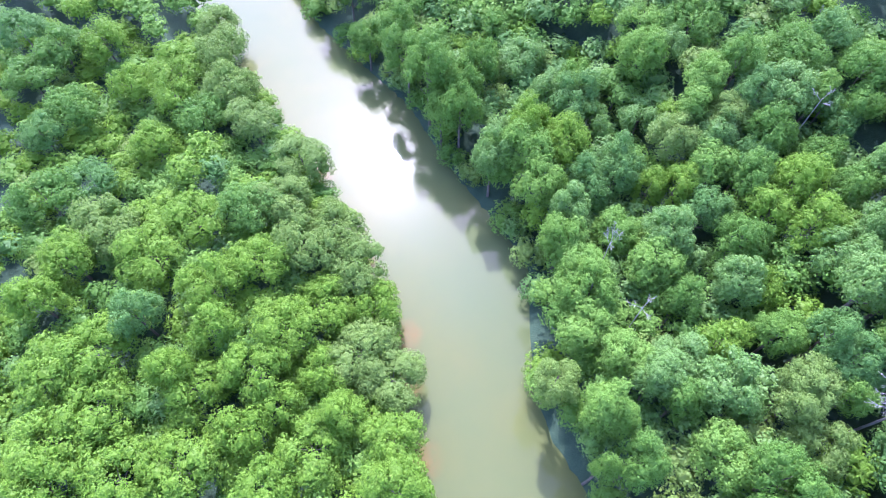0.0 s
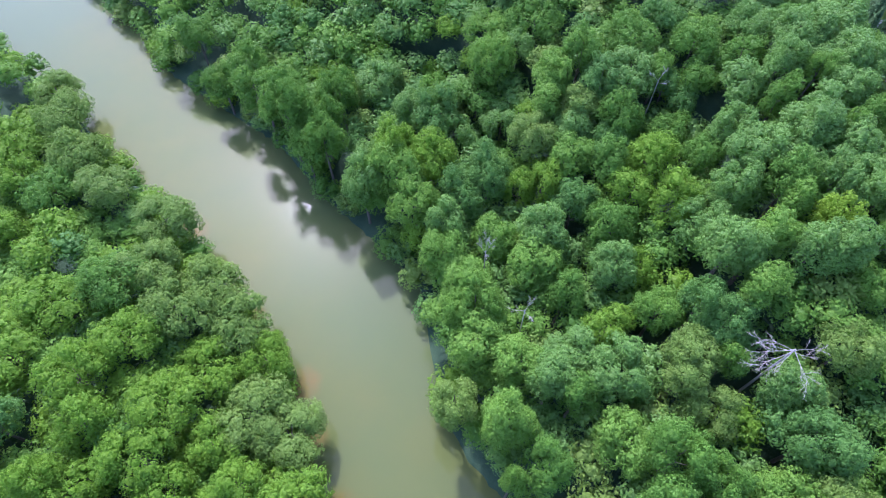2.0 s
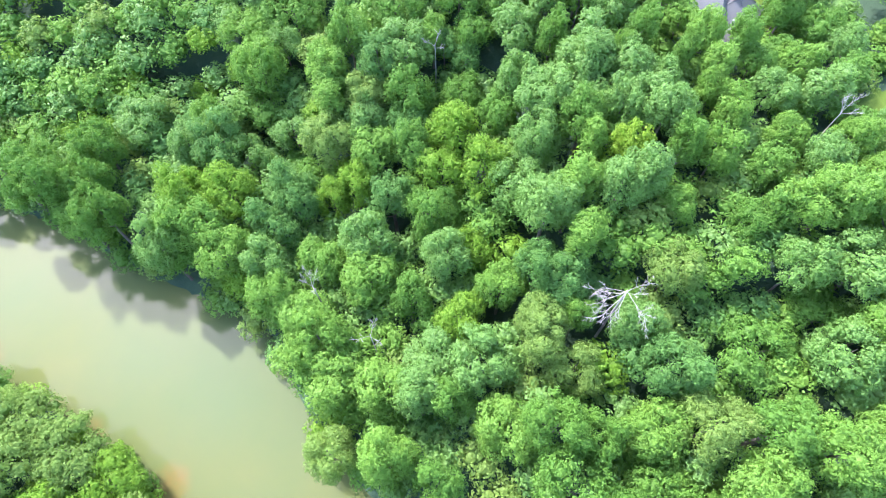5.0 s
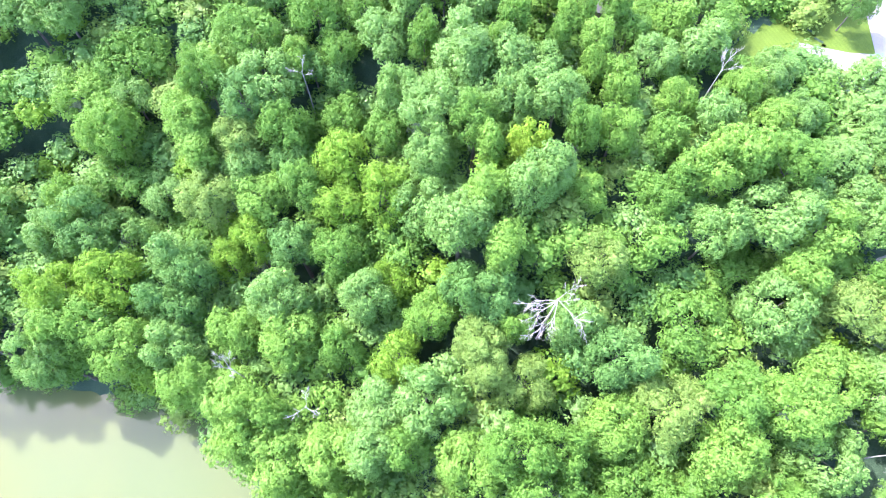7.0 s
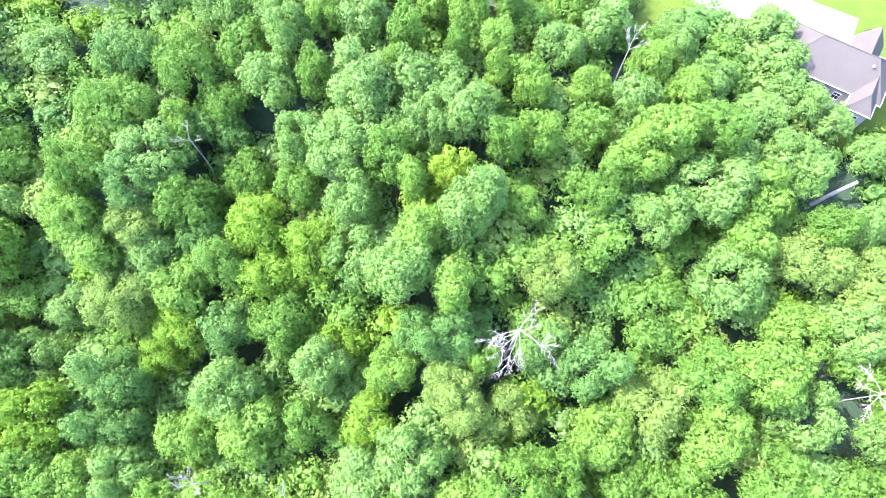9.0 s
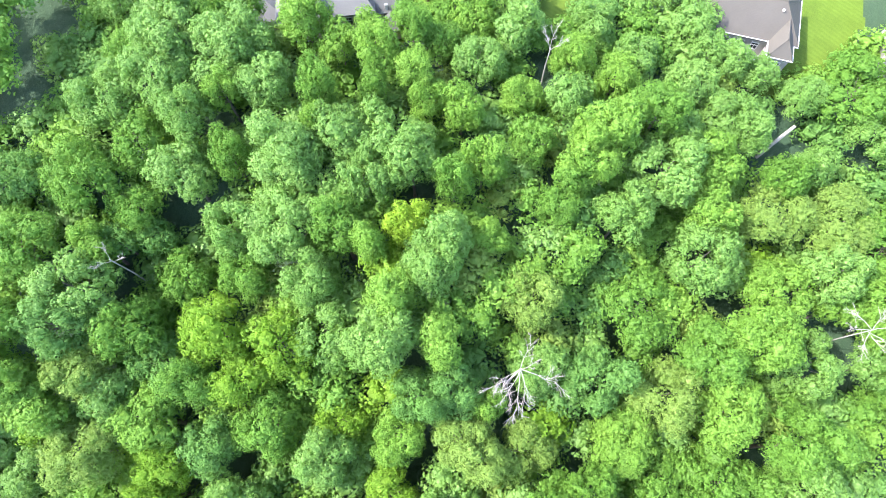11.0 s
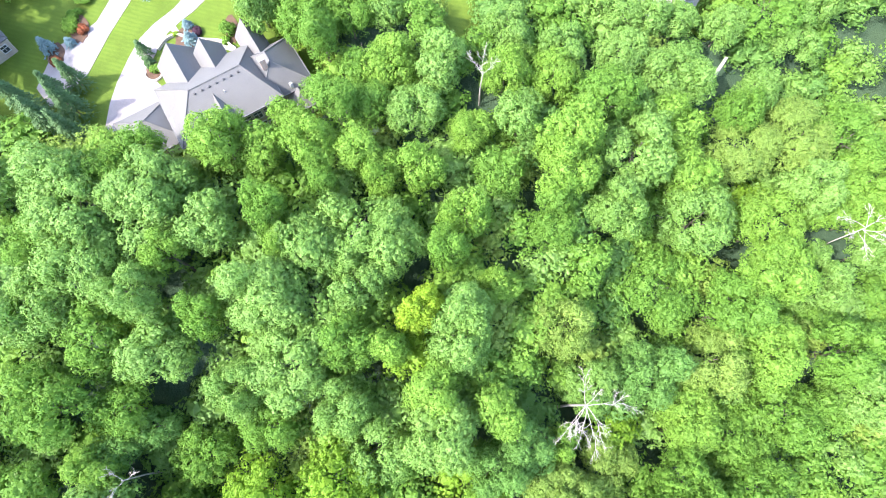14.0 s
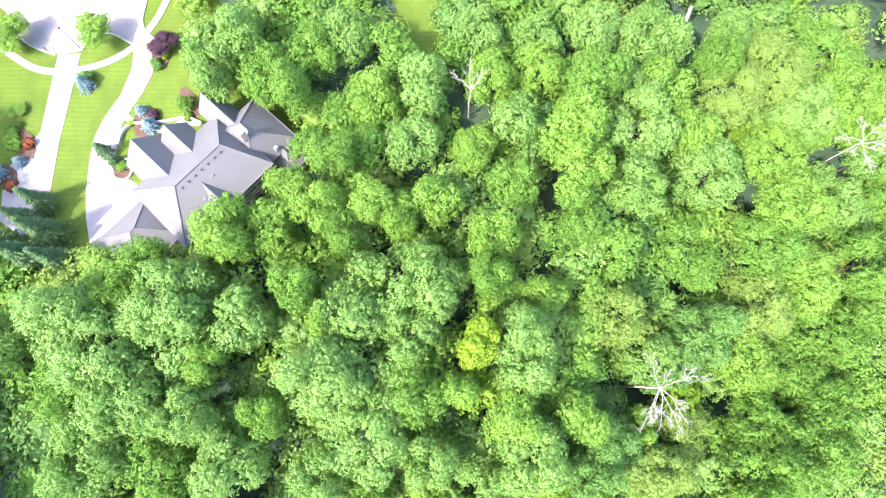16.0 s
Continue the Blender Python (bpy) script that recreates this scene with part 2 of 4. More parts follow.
def crown_arrays(seed, R, bough, clump, size, per=11, low=5.0, high=20.0, point=0.0, fill=1.0):
    """A crown as triangles: boughs heaped over a dome, each bough bearing round clumps of folded leaf sprays."""
    rng = np.random.default_rng(seed)
    mid, tall = low + (high - low) * 0.42, (high - low) * 0.58
    area = 4 * math.pi * ((R ** 3.2 + 2 * (R * tall) ** 1.6) / 3) ** 0.625
    n = max(6, int(0.52 * fill * area / (2.0 * bough * bough)))
    i = np.arange(n) + 0.5
    up = 1 - 1.35 * i / n
    turn = i * 2.39996 + rng.normal(0, 0.3, n)
    flat = np.sqrt(np.clip(1 - up * up, 0, 1)) * (1 - point * np.clip(up, 0, 1))
    br = bough * rng.uniform(0.55, 1.3, n)
    w1, w2 = rng.uniform(0, math.tau, 2)
    reach = rng.uniform(0.64, 1.14, n) * (1 + 0.16 * np.sin(2 * turn + w1) * (1 - up ** 2) + 0.12 * np.sin(3 * turn + w2 + 2 * up))
    c = np.stack([np.cos(turn) * flat * (R - br * 0.8) * reach, np.sin(turn) * flat * (R - br * 0.8) * reach,
                  mid + np.where(up > 0, up * (tall - br * 0.85), up * tall * 0.9) * reach], 1)
    # boughs gather round two to four leaders, some higher than others
    lead = rng.integers(2, 4) + int(R > 5)
    la = rng.uniform(0, math.tau) + np.arange(lead) * math.tau / lead + rng.normal(0, 0.3, lead)
    at = np.stack([np.cos(la), np.sin(la)], 1) * (R * rng.uniform(0.42, 0.66, lead))[:, None]
    own = np.argmin(np.linalg.norm(c[:, None, :2] - at[None], axis=2), axis=1)
    c[:, :2] += 0.36 * (at[own] - c[:, :2])
    c[:, :2] *= 1.12
    c[:, 2] += (rng.uniform(-0.32, 0.06, lead) * tall)[own] * np.clip(up + 0.3, 0, 1) * min(1.0, R / 5)
    heart = np.array([0, 0, mid - 1.5])
    verts, faces, top = [], [], 0
    for k in range(n):
        core = ICO_V * br[k] * 0.66 * rng.uniform(0.85, 1.05, (len(ICO_V), 1)) * np.array([1, 1, 0.9]) + c[k]
        verts.append(core)
        faces.append(ICO_F + top)
        top += len(core)
    # clumps over the outer side of each bough
    count = np.maximum(6, (fill * 13.5 * br * br / (math.pi * clump * clump * 0.62)).astype(int))
    each = np.repeat(np.arange(n), count)
    j = np.concatenate([np.arange(m) + 0.5 for m in count])
    frac = j / count[each]
    dz = 1 - 1.75 * frac
    da = j * 2.39996 + each * 1.7 + rng.normal(0, 0.25, len(each))
    d = np.stack([np.cos(da) * np.sqrt(1 - dz * dz), np.sin(da) * np.sqrt(1 - dz * dz), dz], 1)
    kr = clump * rng.uniform(0.7, 1.3, len(each))
    kc = c[each] + d * (br[each] * rng.uniform(0.74, 1.12, len(each)))[:, None]
    kc += rng.normal(0, 0.12 * clump, kc.shape)
    keep = ((d * unit(kc - heart)).sum(1) > -0.1) & (rng.uniform(0, 1, len(each)) < 0.93)
    for k in range(n):
        keep &= (each == k) | (np.linalg.norm(kc - c[k], axis=1) > br[k] * 0.86)
    d, kr, kc = d[keep], kr[keep], kc[keep]
    # leaf sprays over each clump, thinner on its under side
    m = np.maximum(3, np.where(d[:, 2] > -0.1, per, per * 0.55) * (kr / clump) ** 1.5).astype(int)
    own = np.repeat(np.arange(len(kc)), m)
    e = unit(rng.normal(0, 1, (len(own), 3)) + d[own] * 0.75 + np.array([0, 0, 0.55]))
    p = kc[own] + e * (kr[own] * rng.uniform(0.62, 1.06, len(own)))[:, None]
    nrm = unit(e + d[own] * 0.25 + rng.normal(0, 0.2, e.shape))
    u = unit(np.cross(nrm, rng.normal(0, 1, e.shape)))
    v = np.cross(nrm, u)
    s = (size * rng.uniform(0.65, 1.35, len(p)))[:, None]
    fold = nrm * s * rng.uniform(0.05, 0.35, (len(p), 1))
    q = np.stack([p - u * s, p + v * s * 0.66 - fold, p + u * s, p - v * s * 0.66 - fold], 1).reshape(-1, 3)
    base = top + 4 * np.arange(len(p))
    verts.append(q)
    faces += [np.stack([base, base + 1, base + 2], 1), np.stack([base, base + 2, base + 3], 1)]
    return np.concatenate(verts), np.concatenate(faces)


def tri_mesh(name, v, f, materials, index=None):
    me = bpy.data.meshes.new(name)
    me.vertices.add(len(v))
    me.vertices.foreach_set("co", np.asarray(v, np.float32).ravel())
    me.loops.add(len(f) * 3)
    me.loops.foreach_set("vertex_index", np.asarray(f, np.int32).ravel())
    me.polygons.add(len(f))
    me.polygons.foreach_set("loop_start", np.arange(len(f), dtype=np.int32) * 3)
    for m in materials:
        me.materials.append(m)
    if index is not None:
        me.polygons.foreach_set("material_index", np.asarray(index, np.int32))
    me.polygons.foreach_set("use_smooth", np.zeros(len(f), bool))
    me.update(calc_edges=True)
    me.validate()
    return me


def limb(bm, a, b, ra, rb, sides=6):
    """A tapered round piece from a to b."""
    a, b = Vector(a), Vector(b)
    q = (b - a).to_track_quat("Z", "Y")
    rings = []
    for p, r in ((a, ra), (b, rb)):
        rings.append([bm.verts.new(p + q @ Vector((math.cos(k * math.tau / sides) * r, math.sin(k * math.tau / sides) * r, 0))) for k in range(sides)])
    for k in range(sides):
        bm.faces.new((rings[0][k], rings[0][(k + 1) % sides], rings[1][(k + 1) % sides], rings[1][k]))
    bm.faces.new(rings[1])


def part(name, bm, material, parent=None, label=""):
    me = bpy.data.meshes.new(name)
    bmesh.ops.recalc_face_normals(bm, faces=bm.faces)
    bm.to_mesh(me)
    bm.free()
    me.materials.append(material)
    ob = new(name, me)
    ob.parent = parent
    if label:
        ob["label"] = label
    return ob


def trunk_mesh(rng, high=16.0, r=0.32):
    bm = bmesh.new()
    top = Vector((rng.uniform(-0.4, 0.4), rng.uniform(-0.4, 0.4), high * 0.55))
    limb(bm, (0, 0, -1.5), (0, 0, 0.6), r * 1.5, r * 1.05, 8)
    limb(bm, (0, 0, 0.6), top, r * 1.05, r * 0.7, 8)
    limb(bm, top, (0, 0, high), r * 0.7, r * 0.2, 6)
    for k in range(6):
        a = k * 1.05 + rng.uniform(0, 0.5)
        z0 = high * rng.uniform(0.4, 0.75)
        limb(bm, (0, 0, z0), (math.cos(a) * 2.7, math.sin(a) * 2.7, z0 + 2.6), r * 0.45, r * 0.12, 5)
    return bm


# kind: bough size, clump size, spray size, sprays in a clump, pointedness, words
KINDS = {
    "pale": (1.72, 0.53, 0.19, 10, 0.05, "tall broadleaf tree with pale grey-green clumped foliage"),
    "green": (1.68, 0.64, 0.20, 10, 0.1, "broadleaf tree with a dense mid-green crown"),
    "bright": (1.84, 0.59, 0.20, 10, 0.05, "broadleaf tree with a sunlit bright yellow-green crown"),
    "olive": (1.52, 0.43, 0.16, 7, 0.1, "broadleaf tree with a fine-leaved dull olive crown"),
    "yellow": (1.20, 0.46, 0.18, 8, 0.1, "small broadleaf tree with a bright yellow-lime crown"),
    "vivid": (1.48, 0.65, 0.20, 8, 0.25, "broadleaf tree with a saturated warm green crown"),
    "dark": (1.68, 0.58, 0.20, 8, 0.05, "shaded broadleaf tree with dark bluish-green foliage"),
    "plum": (1.04, 0.44, 0.18, 8, 0.1, "small ornamental tree with dark purple foliage"),
}
SIZES = (4.0, 5.6, 7.4)                              # crown radii of the models
STATURES = ((13.0, 2.5), (19.0, 6.0), (27.0, 10.0))   # height of the top and of the lowest boughs
MODELS = {}
PLANTED = []
tree_rng = random.Random(4)


def model_tree(kind, step, stature, variant):
    """A tree of one kind, crown size and stature, standing at the origin."""
    bough, clump, size, per, point, words = KINDS[kind]
    high, low = STATURES[stature]
    seed = 11 * len(MODELS) + 5
    tree = tagged(new("broadleaf_tree"), words, "tree", group="broadleaf trees of the wood")
    grown = bough * (0.86, 1.06, 1.26)[step] * (0.9 + 0.1 * variant)
    wider = 0.96 + 0.1 * step
    v, f = crown_arrays(seed, SIZES[step], grown, clump * wider, size * wider, per, low + variant, high, point)
    crown = new("crown", tri_mesh("crown", v, f, [LEAF[kind]]))
    crown.parent = tree
    part("trunk", trunk_mesh(random.Random(seed), high * 0.8, 0.018 * high), BARK, tree)
    return tree


def grove(kind, *spots, least=9.0):
    """Trees of one kind; each spot is x, y, the height of its top over the river, the crown's radius."""
    lone = kind in ("plum", "yellow")
    for x, y, top, r in spots:
        base = float(ground_z(x, y))
        tall = min(max(top - base + tree_rng.uniform(-2.4, 1.0), least), 31.0)
        step = 0 if r < 4.9 else 1 if r < 6.8 else 2
        stature = 0 if tall < 15.5 else 1 if tall < 22.5 else 2
        key = kind, step, stature, 0 if lone else tree_rng.randrange(3)
        wide = r * (0.95, 0.93, 0.87 if x > bank_left(y) else 0.97)[step] / SIZES[step]
        m = pose(x, y, base, 0, 0, tree_rng.uniform(0, 360)) @ Matrix.Diagonal((wide, wide, tall / STATURES[stature][0], 1))
        if key in MODELS:
            copy_thing(MODELS[key], m)
        else:
            MODELS[key] = model_tree(*key)
            MODELS[key].matrix_basis = m
        PLANTED.append((x, y, r, top))


grove("pale",
      (162.0, 66.5, 54.6, 4.9), (164.4, 59.9, 53.5, 4.5), (157.0, 43.9, 51.3, 4.9), (142.7, 37.7, 50.6, 4.6),
      (148.3, 23.8, 50.2, 5.5), (143.1, 15.0, 49.4, 5.6), (140.5, 4.7, 46.6, 6.5), (135.9, -3.4, 44.7, 6.8),
      (135.2, 44.0, 50.8, 6.3), (130.1, 26.5, 50.6, 4.0), (116.2, 56.4, 53.6, 8.2), (115.3, 64.6, 53.6, 6.1),
      (107.2, 65.4, 52.6, 7.8), (108.9, 71.9, 53.7, 6.1), (98.7, 69.9, 50.8, 8.0), (107.6, 58.3, 53.0, 5.1),
      (127.4, 86.2, 56.6, 6.5), (120.8, 78.4, 54.9, 4.5), (132.7, 100.5, 55.7, 6.1), (125.7, 97.0, 56.4, 5.8))
grove("pale",
      (118.3, 96.7, 55.2, 7.2), (112.4, 90.3, 54.1, 5.6), (104.2, 89.8, 48.7, 5.8), (114.7, 105.6, 50.8, 7.3),
      (100.5, 42.6, 51.9, 4.0), (96.2, 45.1, 51.6, 5.3), (83.1, 50.3, 47.7, 6.1), (85.3, 23.9, 38.6, 5.5),
      (96.8, 79.0, 44.5, 5.9), (90.2, 64.1, 48.0, 5.5), (81.7, 102.1, 48.6, 6.0), (112.1, 51.2, 53.0, 5.2),
      (66.7, 95.0, 42.2, 5.2), (39.7, 108.4, 29.6, 7.4), (52.5, 108.4, 30.0, 5.2), (83.5, 60.3, 44.1, 5.6),
      (52.2, 70.1, 32.6, 6.0), (63.9, 56.9, 33.1, 5.2), (57.0, 35.1, 32.2, 8.3), (50.3, 40.8, 31.1, 6.7))
grove("pale",
      (109.1, -1.9, 42.6, 5.9), (43.7, 36.0, 32.2, 4.4), (31.7, 79.9, 30.5, 6.2), (22.4, 133.2, 33.3, 8.4),
      (28.9, 120.7, 32.8, 5.9), (12.9, 98.1, 31.6, 6.9), (61.1, 126.6, 40.0, 7.0), (143.0, -17.0, 44.3, 5.6),
      (130.4, -21.0, 43.9, 5.4), (139.1, -31.2, 43.5, 7.2), (110.5, -25.2, 40.3, 6.5), (73.6, -24.6, 35.5, 6.4),
      (135.6, 113.3, 53.5, 7.9), (91.1, 134.6, 46.3, 8.4), (133.4, -8.1, 45.5, 4.0), (121.5, 7.5, 48.1, 6.5),
      (112.4, 14.1, 49.4, 7.2), (94.7, -22.5, 36.9, 7.5), (129.2, 5.2, 46.3, 5.9))
grove("olive",
      (-27.9, 80.9, 17.8, 8.4), (-21.8, 69.4, 15.6, 8.4), (-71.6, 147.9, 18.6, 8.4), (-56.4, 116.8, 16.8, 8.4),
      (-77.1, 161.9, 18.6, 7.1), (-40.4, 102.8, 21.3, 8.1), (-42.4, 87.2, 20.5, 8.4), (-34.7, 73.5, 19.0, 8.0),
      (-19.0, 45.5, 16.0, 8.4), (-11.3, 40.5, 16.2, 7.7), (119.9, -14.6, 43.0, 7.7), (120.3, -26.2, 42.5, 8.2),
      (95.5, 27.1, 44.4, 5.8), (84.8, 1.5, 37.3, 7.5), (71.2, 23.7, 35.6, 7.5), (71.1, 34.7, 34.4, 5.7),
      (68.9, 98.8, 45.4, 6.5), (57.6, 96.5, 38.2, 6.6), (68.6, 30.7, 33.9, 4.4), (-65.7, 131.2, 17.5, 8.4))
grove("olive",
      (-87.4, 78.0, 19.3, 8.4), (24.0, 37.4, 31.0, 4.9))
grove("green",
      (-129.4, 134.4, 18.1, 8.4), (-112.5, 122.4, 16.1, 8.4), (-72.9, 121.9, 15.0, 8.4), (-106.2, 87.8, 17.7, 8.4),
      (-50.3, 84.1, 21.1, 8.4), (-44.0, 48.3, 22.5, 6.9), (-124.0, 147.4, 18.3, 8.4), (155.3, 59.2, 54.6, 5.2),
      (156.1, 50.9, 52.9, 5.3), (151.2, 38.8, 50.7, 4.8), (150.3, 56.3, 54.5, 3.6), (145.7, 49.9, 52.6, 4.2),
      (137.4, 51.4, 53.0, 4.0), (136.4, 56.0, 55.1, 3.5), (115.7, 23.9, 51.4, 4.6), (121.8, 31.7, 49.4, 4.4),
      (110.5, 25.2, 48.3, 4.4), (125.5, 60.7, 55.0, 3.5), (99.6, 60.8, 51.2, 5.2), (121.3, 69.8, 55.2, 3.5))
grove("green",
      (136.6, 87.2, 56.2, 3.7), (132.8, 91.4, 56.3, 4.9), (124.3, 104.9, 54.6, 6.2), (107.7, 81.8, 52.4, 4.1),
      (108.5, 99.1, 49.5, 6.1), (110.1, 43.4, 51.4, 4.0), (99.3, 7.7, 40.6, 8.4), (62.0, -1.9, 30.6, 6.8),
      (66.3, 11.4, 33.8, 7.5), (57.8, 6.8, 33.6, 8.4), (60.6, 16.9, 34.6, 6.8), (48.6, 120.1, 32.1, 8.4),
      (67.5, 133.3, 41.4, 8.0), (72.6, 111.5, 50.0, 7.5), (85.8, 112.9, 48.9, 7.1), (77.4, 92.9, 41.5, 5.9),
      (88.1, 87.8, 36.7, 6.7), (90.7, 76.5, 43.1, 5.6), (71.0, 81.1, 38.6, 4.3), (67.0, 67.8, 35.6, 7.1))
grove("green",
      (53.2, 55.2, 32.9, 5.7), (48.4, 32.8, 32.3, 4.9), (-15.4, 150.1, 30.9, 8.4), (-32.7, 173.3, 26.5, 8.4),
      (-4.7, 126.3, 32.1, 8.4), (10.5, 131.3, 33.4, 8.4), (4.4, 113.9, 32.6, 8.4), (37.8, 20.4, 33.6, 6.4),
      (97.5, 97.3, 46.0, 5.7), (145.9, -27.0, 44.0, 8.4), (126.3, -15.0, 43.8, 5.4), (81.0, -22.4, 36.8, 7.3),
      (72.6, -11.7, 29.9, 7.3), (72.3, -19.0, 33.0, 7.3), (99.7, 105.8, 48.5, 7.4), (-25.4, 152.6, 21.6, 6.5),
      (-11.7, 137.1, 27.5, 7.8), (-4.5, 135.5, 32.7, 8.4), (4.9, 123.6, 32.8, 8.4), (131.0, 10.7, 49.9, 5.4))
grove("green",
      (118.6, -36.0, 41.2, 8.4), (92.6, -5.4, 39.6, 6.7), (69.9, -2.3, 28.7, 7.4))
grove("vivid",
      (-111.0, 150.7, 18.0, 8.4), (-16.3, 59.3, 14.8, 7.2), (-36.6, 51.8, 21.4, 8.4), (-97.1, 132.0, 16.3, 7.9),
      (-84.6, 139.9, 18.4, 8.4), (-82.8, 128.3, 15.5, 8.2), (-85.0, 110.9, 14.5, 8.4), (-64.1, 82.4, 20.9, 8.4),
      (-72.7, 70.0, 21.7, 8.4), (-45.6, 68.6, 22.0, 7.4), (-55.3, 60.4, 22.9, 8.0), (-92.6, 68.6, 21.0, 7.2),
      (-94.7, 56.0, 22.0, 6.1), (-51.4, 49.4, 22.7, 6.6), (-76.7, 44.1, 22.3, 8.4), (-85.4, 39.1, 22.2, 8.1),
      (-41.0, 40.6, 19.5, 7.8), (-53.9, 37.4, 21.0, 7.0), (-20.8, 31.3, 19.1, 5.4), (-35.1, 33.5, 19.0, 5.8))
grove("vivid",
      (-73.4, 31.1, 21.9, 8.4), (-41.9, 27.6, 19.2, 6.7), (-26.8, 24.5, 19.4, 8.4), (-53.1, 19.9, 20.2, 8.4),
      (-78.4, 24.3, 22.4, 8.4), (-64.7, 17.5, 21.3, 8.4), (-35.2, 16.1, 19.5, 6.7), (-77.1, 15.7, 22.3, 7.6),
      (56.8, 83.8, 33.7, 5.4), (80.1, 79.4, 39.3, 6.5), (73.8, 73.4, 39.0, 6.0), (80.4, 67.7, 40.5, 6.5),
      (51.1, 85.5, 33.2, 5.2), (69.9, 56.6, 33.1, 4.9), (59.4, 45.0, 31.1, 5.7), (31.6, 99.6, 32.5, 8.4),
      (23.0, 105.8, 32.8, 7.8), (-29.1, 57.7, 17.1, 8.4), (-58.8, 39.5, 21.7, 5.2), (-26.8, 41.0, 18.7, 6.7))
grove("vivid",
      (-10.0, 25.5, 20.4, 6.5), (-8.1, 15.8, 23.5, 7.7))
grove("bright",
      (144.1, 45.7, 51.6, 5.0), (139.2, 26.8, 50.5, 5.2), (137.1, 18.8, 50.6, 5.9), (125.5, -0.1, 44.4, 6.5),
      (130.1, 35.0, 50.1, 4.9), (124.9, 19.1, 54.5, 5.9), (116.9, -1.8, 43.3, 5.9), (109.5, -36.6, 38.9, 7.3),
      (118.6, 21.7, 53.6, 5.3), (124.6, 44.8, 50.8, 4.2), (125.8, 51.1, 52.7, 5.0), (129.1, 54.3, 53.6, 3.6),
      (130.2, 61.0, 56.3, 4.9), (115.5, 39.3, 50.1, 4.4), (115.7, 68.7, 53.5, 2.6), (117.6, 85.0, 55.7, 3.2),
      (97.5, 55.4, 51.6, 3.3), (103.5, 35.9, 50.5, 4.1), (89.9, 49.9, 50.0, 4.5), (84.7, 40.9, 46.0, 4.3))
grove("bright",
      (84.2, -9.9, 37.0, 6.4), (96.4, -13.1, 39.5, 7.7), (106.4, -16.7, 41.4, 8.4), (78.0, 6.0, 33.1, 6.2),
      (77.3, 31.1, 36.8, 4.4), (55.1, 136.7, 39.8, 8.1), (52.8, 124.2, 39.5, 8.4), (64.6, 108.9, 46.5, 5.4),
      (89.6, 101.8, 46.8, 4.8), (62.2, 103.4, 43.3, 4.7), (64.0, 88.1, 37.6, 6.4), (41.5, 73.5, 32.1, 5.5),
      (48.5, 64.4, 33.1, 6.5), (69.3, 45.1, 36.0, 6.8), (73.4, 7.1, 32.2, 4.0), (54.5, 22.3, 33.6, 6.2),
      (39.1, 41.8, 32.1, 6.1), (75.9, -1.2, 29.3, 4.8), (21.9, 98.2, 32.1, 8.4), (24.9, 88.3, 31.1, 8.4))
grove("bright",
      (29.0, 72.4, 29.7, 5.3), (32.8, 56.9, 31.3, 7.3), (33.4, 62.8, 30.8, 6.6), (31.5, 48.6, 31.5, 6.3),
      (36.9, 123.2, 32.5, 5.2), (-0.8, 116.1, 30.2, 5.1), (32.9, 29.7, 32.8, 5.9), (31.6, 19.9, 33.5, 3.3))
grove("yellow",
      (101.8, 49.1, 52.0, 4.2))
grove("dark",
      (85.0, 13.9, 38.0, 6.9), (35.1, 114.2, 32.0, 7.5), (62.1, 76.7, 34.2, 5.6), (76.3, 43.1, 41.7, 6.9),
      (78.3, 37.2, 39.0, 5.4), (44.3, 90.2, 33.6, 8.4), (36.6, 86.5, 32.2, 8.4), (75.2, 103.1, 48.6, 6.1),
      (72.8, 88.2, 39.5, 5.6), (97.1, 119.0, 48.2, 7.2), (-118.3, 112.8, 16.6, 8.4), (-97.9, 94.9, 16.0, 8.0),
      (-69.5, 52.1, 22.2, 6.3), (-138.1, 153.7, 19.7, 8.4))

# tall trees behind the large house
grove("bright", (134.0, 74.9, 57.5, 5.2), (136.8, 63.8, 51.0, 4.2), (132.5, 68.8, 52.5, 4.0))
grove("pale", (122.0, 90.0, 56.5, 6.0), (127.5, 83.5, 54.0, 4.6))
grove("green", (141.5, 57.8, 50.0, 3.8), (113.5, 5.2, 39.0, 4.6), (144.0, 36.3, 48.0, 4.4))
# trees at the upper end of the valley
grove("green", (72.0, 152.0, 54.0, 6.4), (79.0, 158.5, 55.5, 6.0), (66.0, 159.0, 52.5, 6.5), (84.5, 151.0, 56.0, 5.6), (76.0, 167.0, 56.5, 6.5))
grove("pale", (88.0, 161.0, 57.0, 6.0), (63.0, 148.5, 51.0, 5.6), (57.5, 155.0, 49.0, 6.0))
# low trees in a gap of the slope
grove("dark", (91.5, 99.8, 42.0, 3.6), (93.8, 93.8, 42.0, 3.6))
# trees round a dead one on the slope
grove("bright", (104.5, -36.5, 33.0, 5.2), (106.5, -28.5, 34.0, 4.6))
grove("pale", (98.0, -37.0, 32.0, 5.0), (101.5, -44.5, 31.5, 5.0))
# trees that screen the tan-roofed house
grove("pale", (146.8, -3.2, 42.6, 3.6), (145.6, -9.0, 43.0, 3.8), (158.6, 9.0, 48.5, 4.4), (145.0, -38.0, 43.5, 5.0), (152.5, 4.5, 47.0, 4.6), (148.0, 1.5, 46.0, 4.0))
grove("pale", (175.5, 19.5, 52.5, 5.3), (180.5, 27.0, 51.0, 5.0))
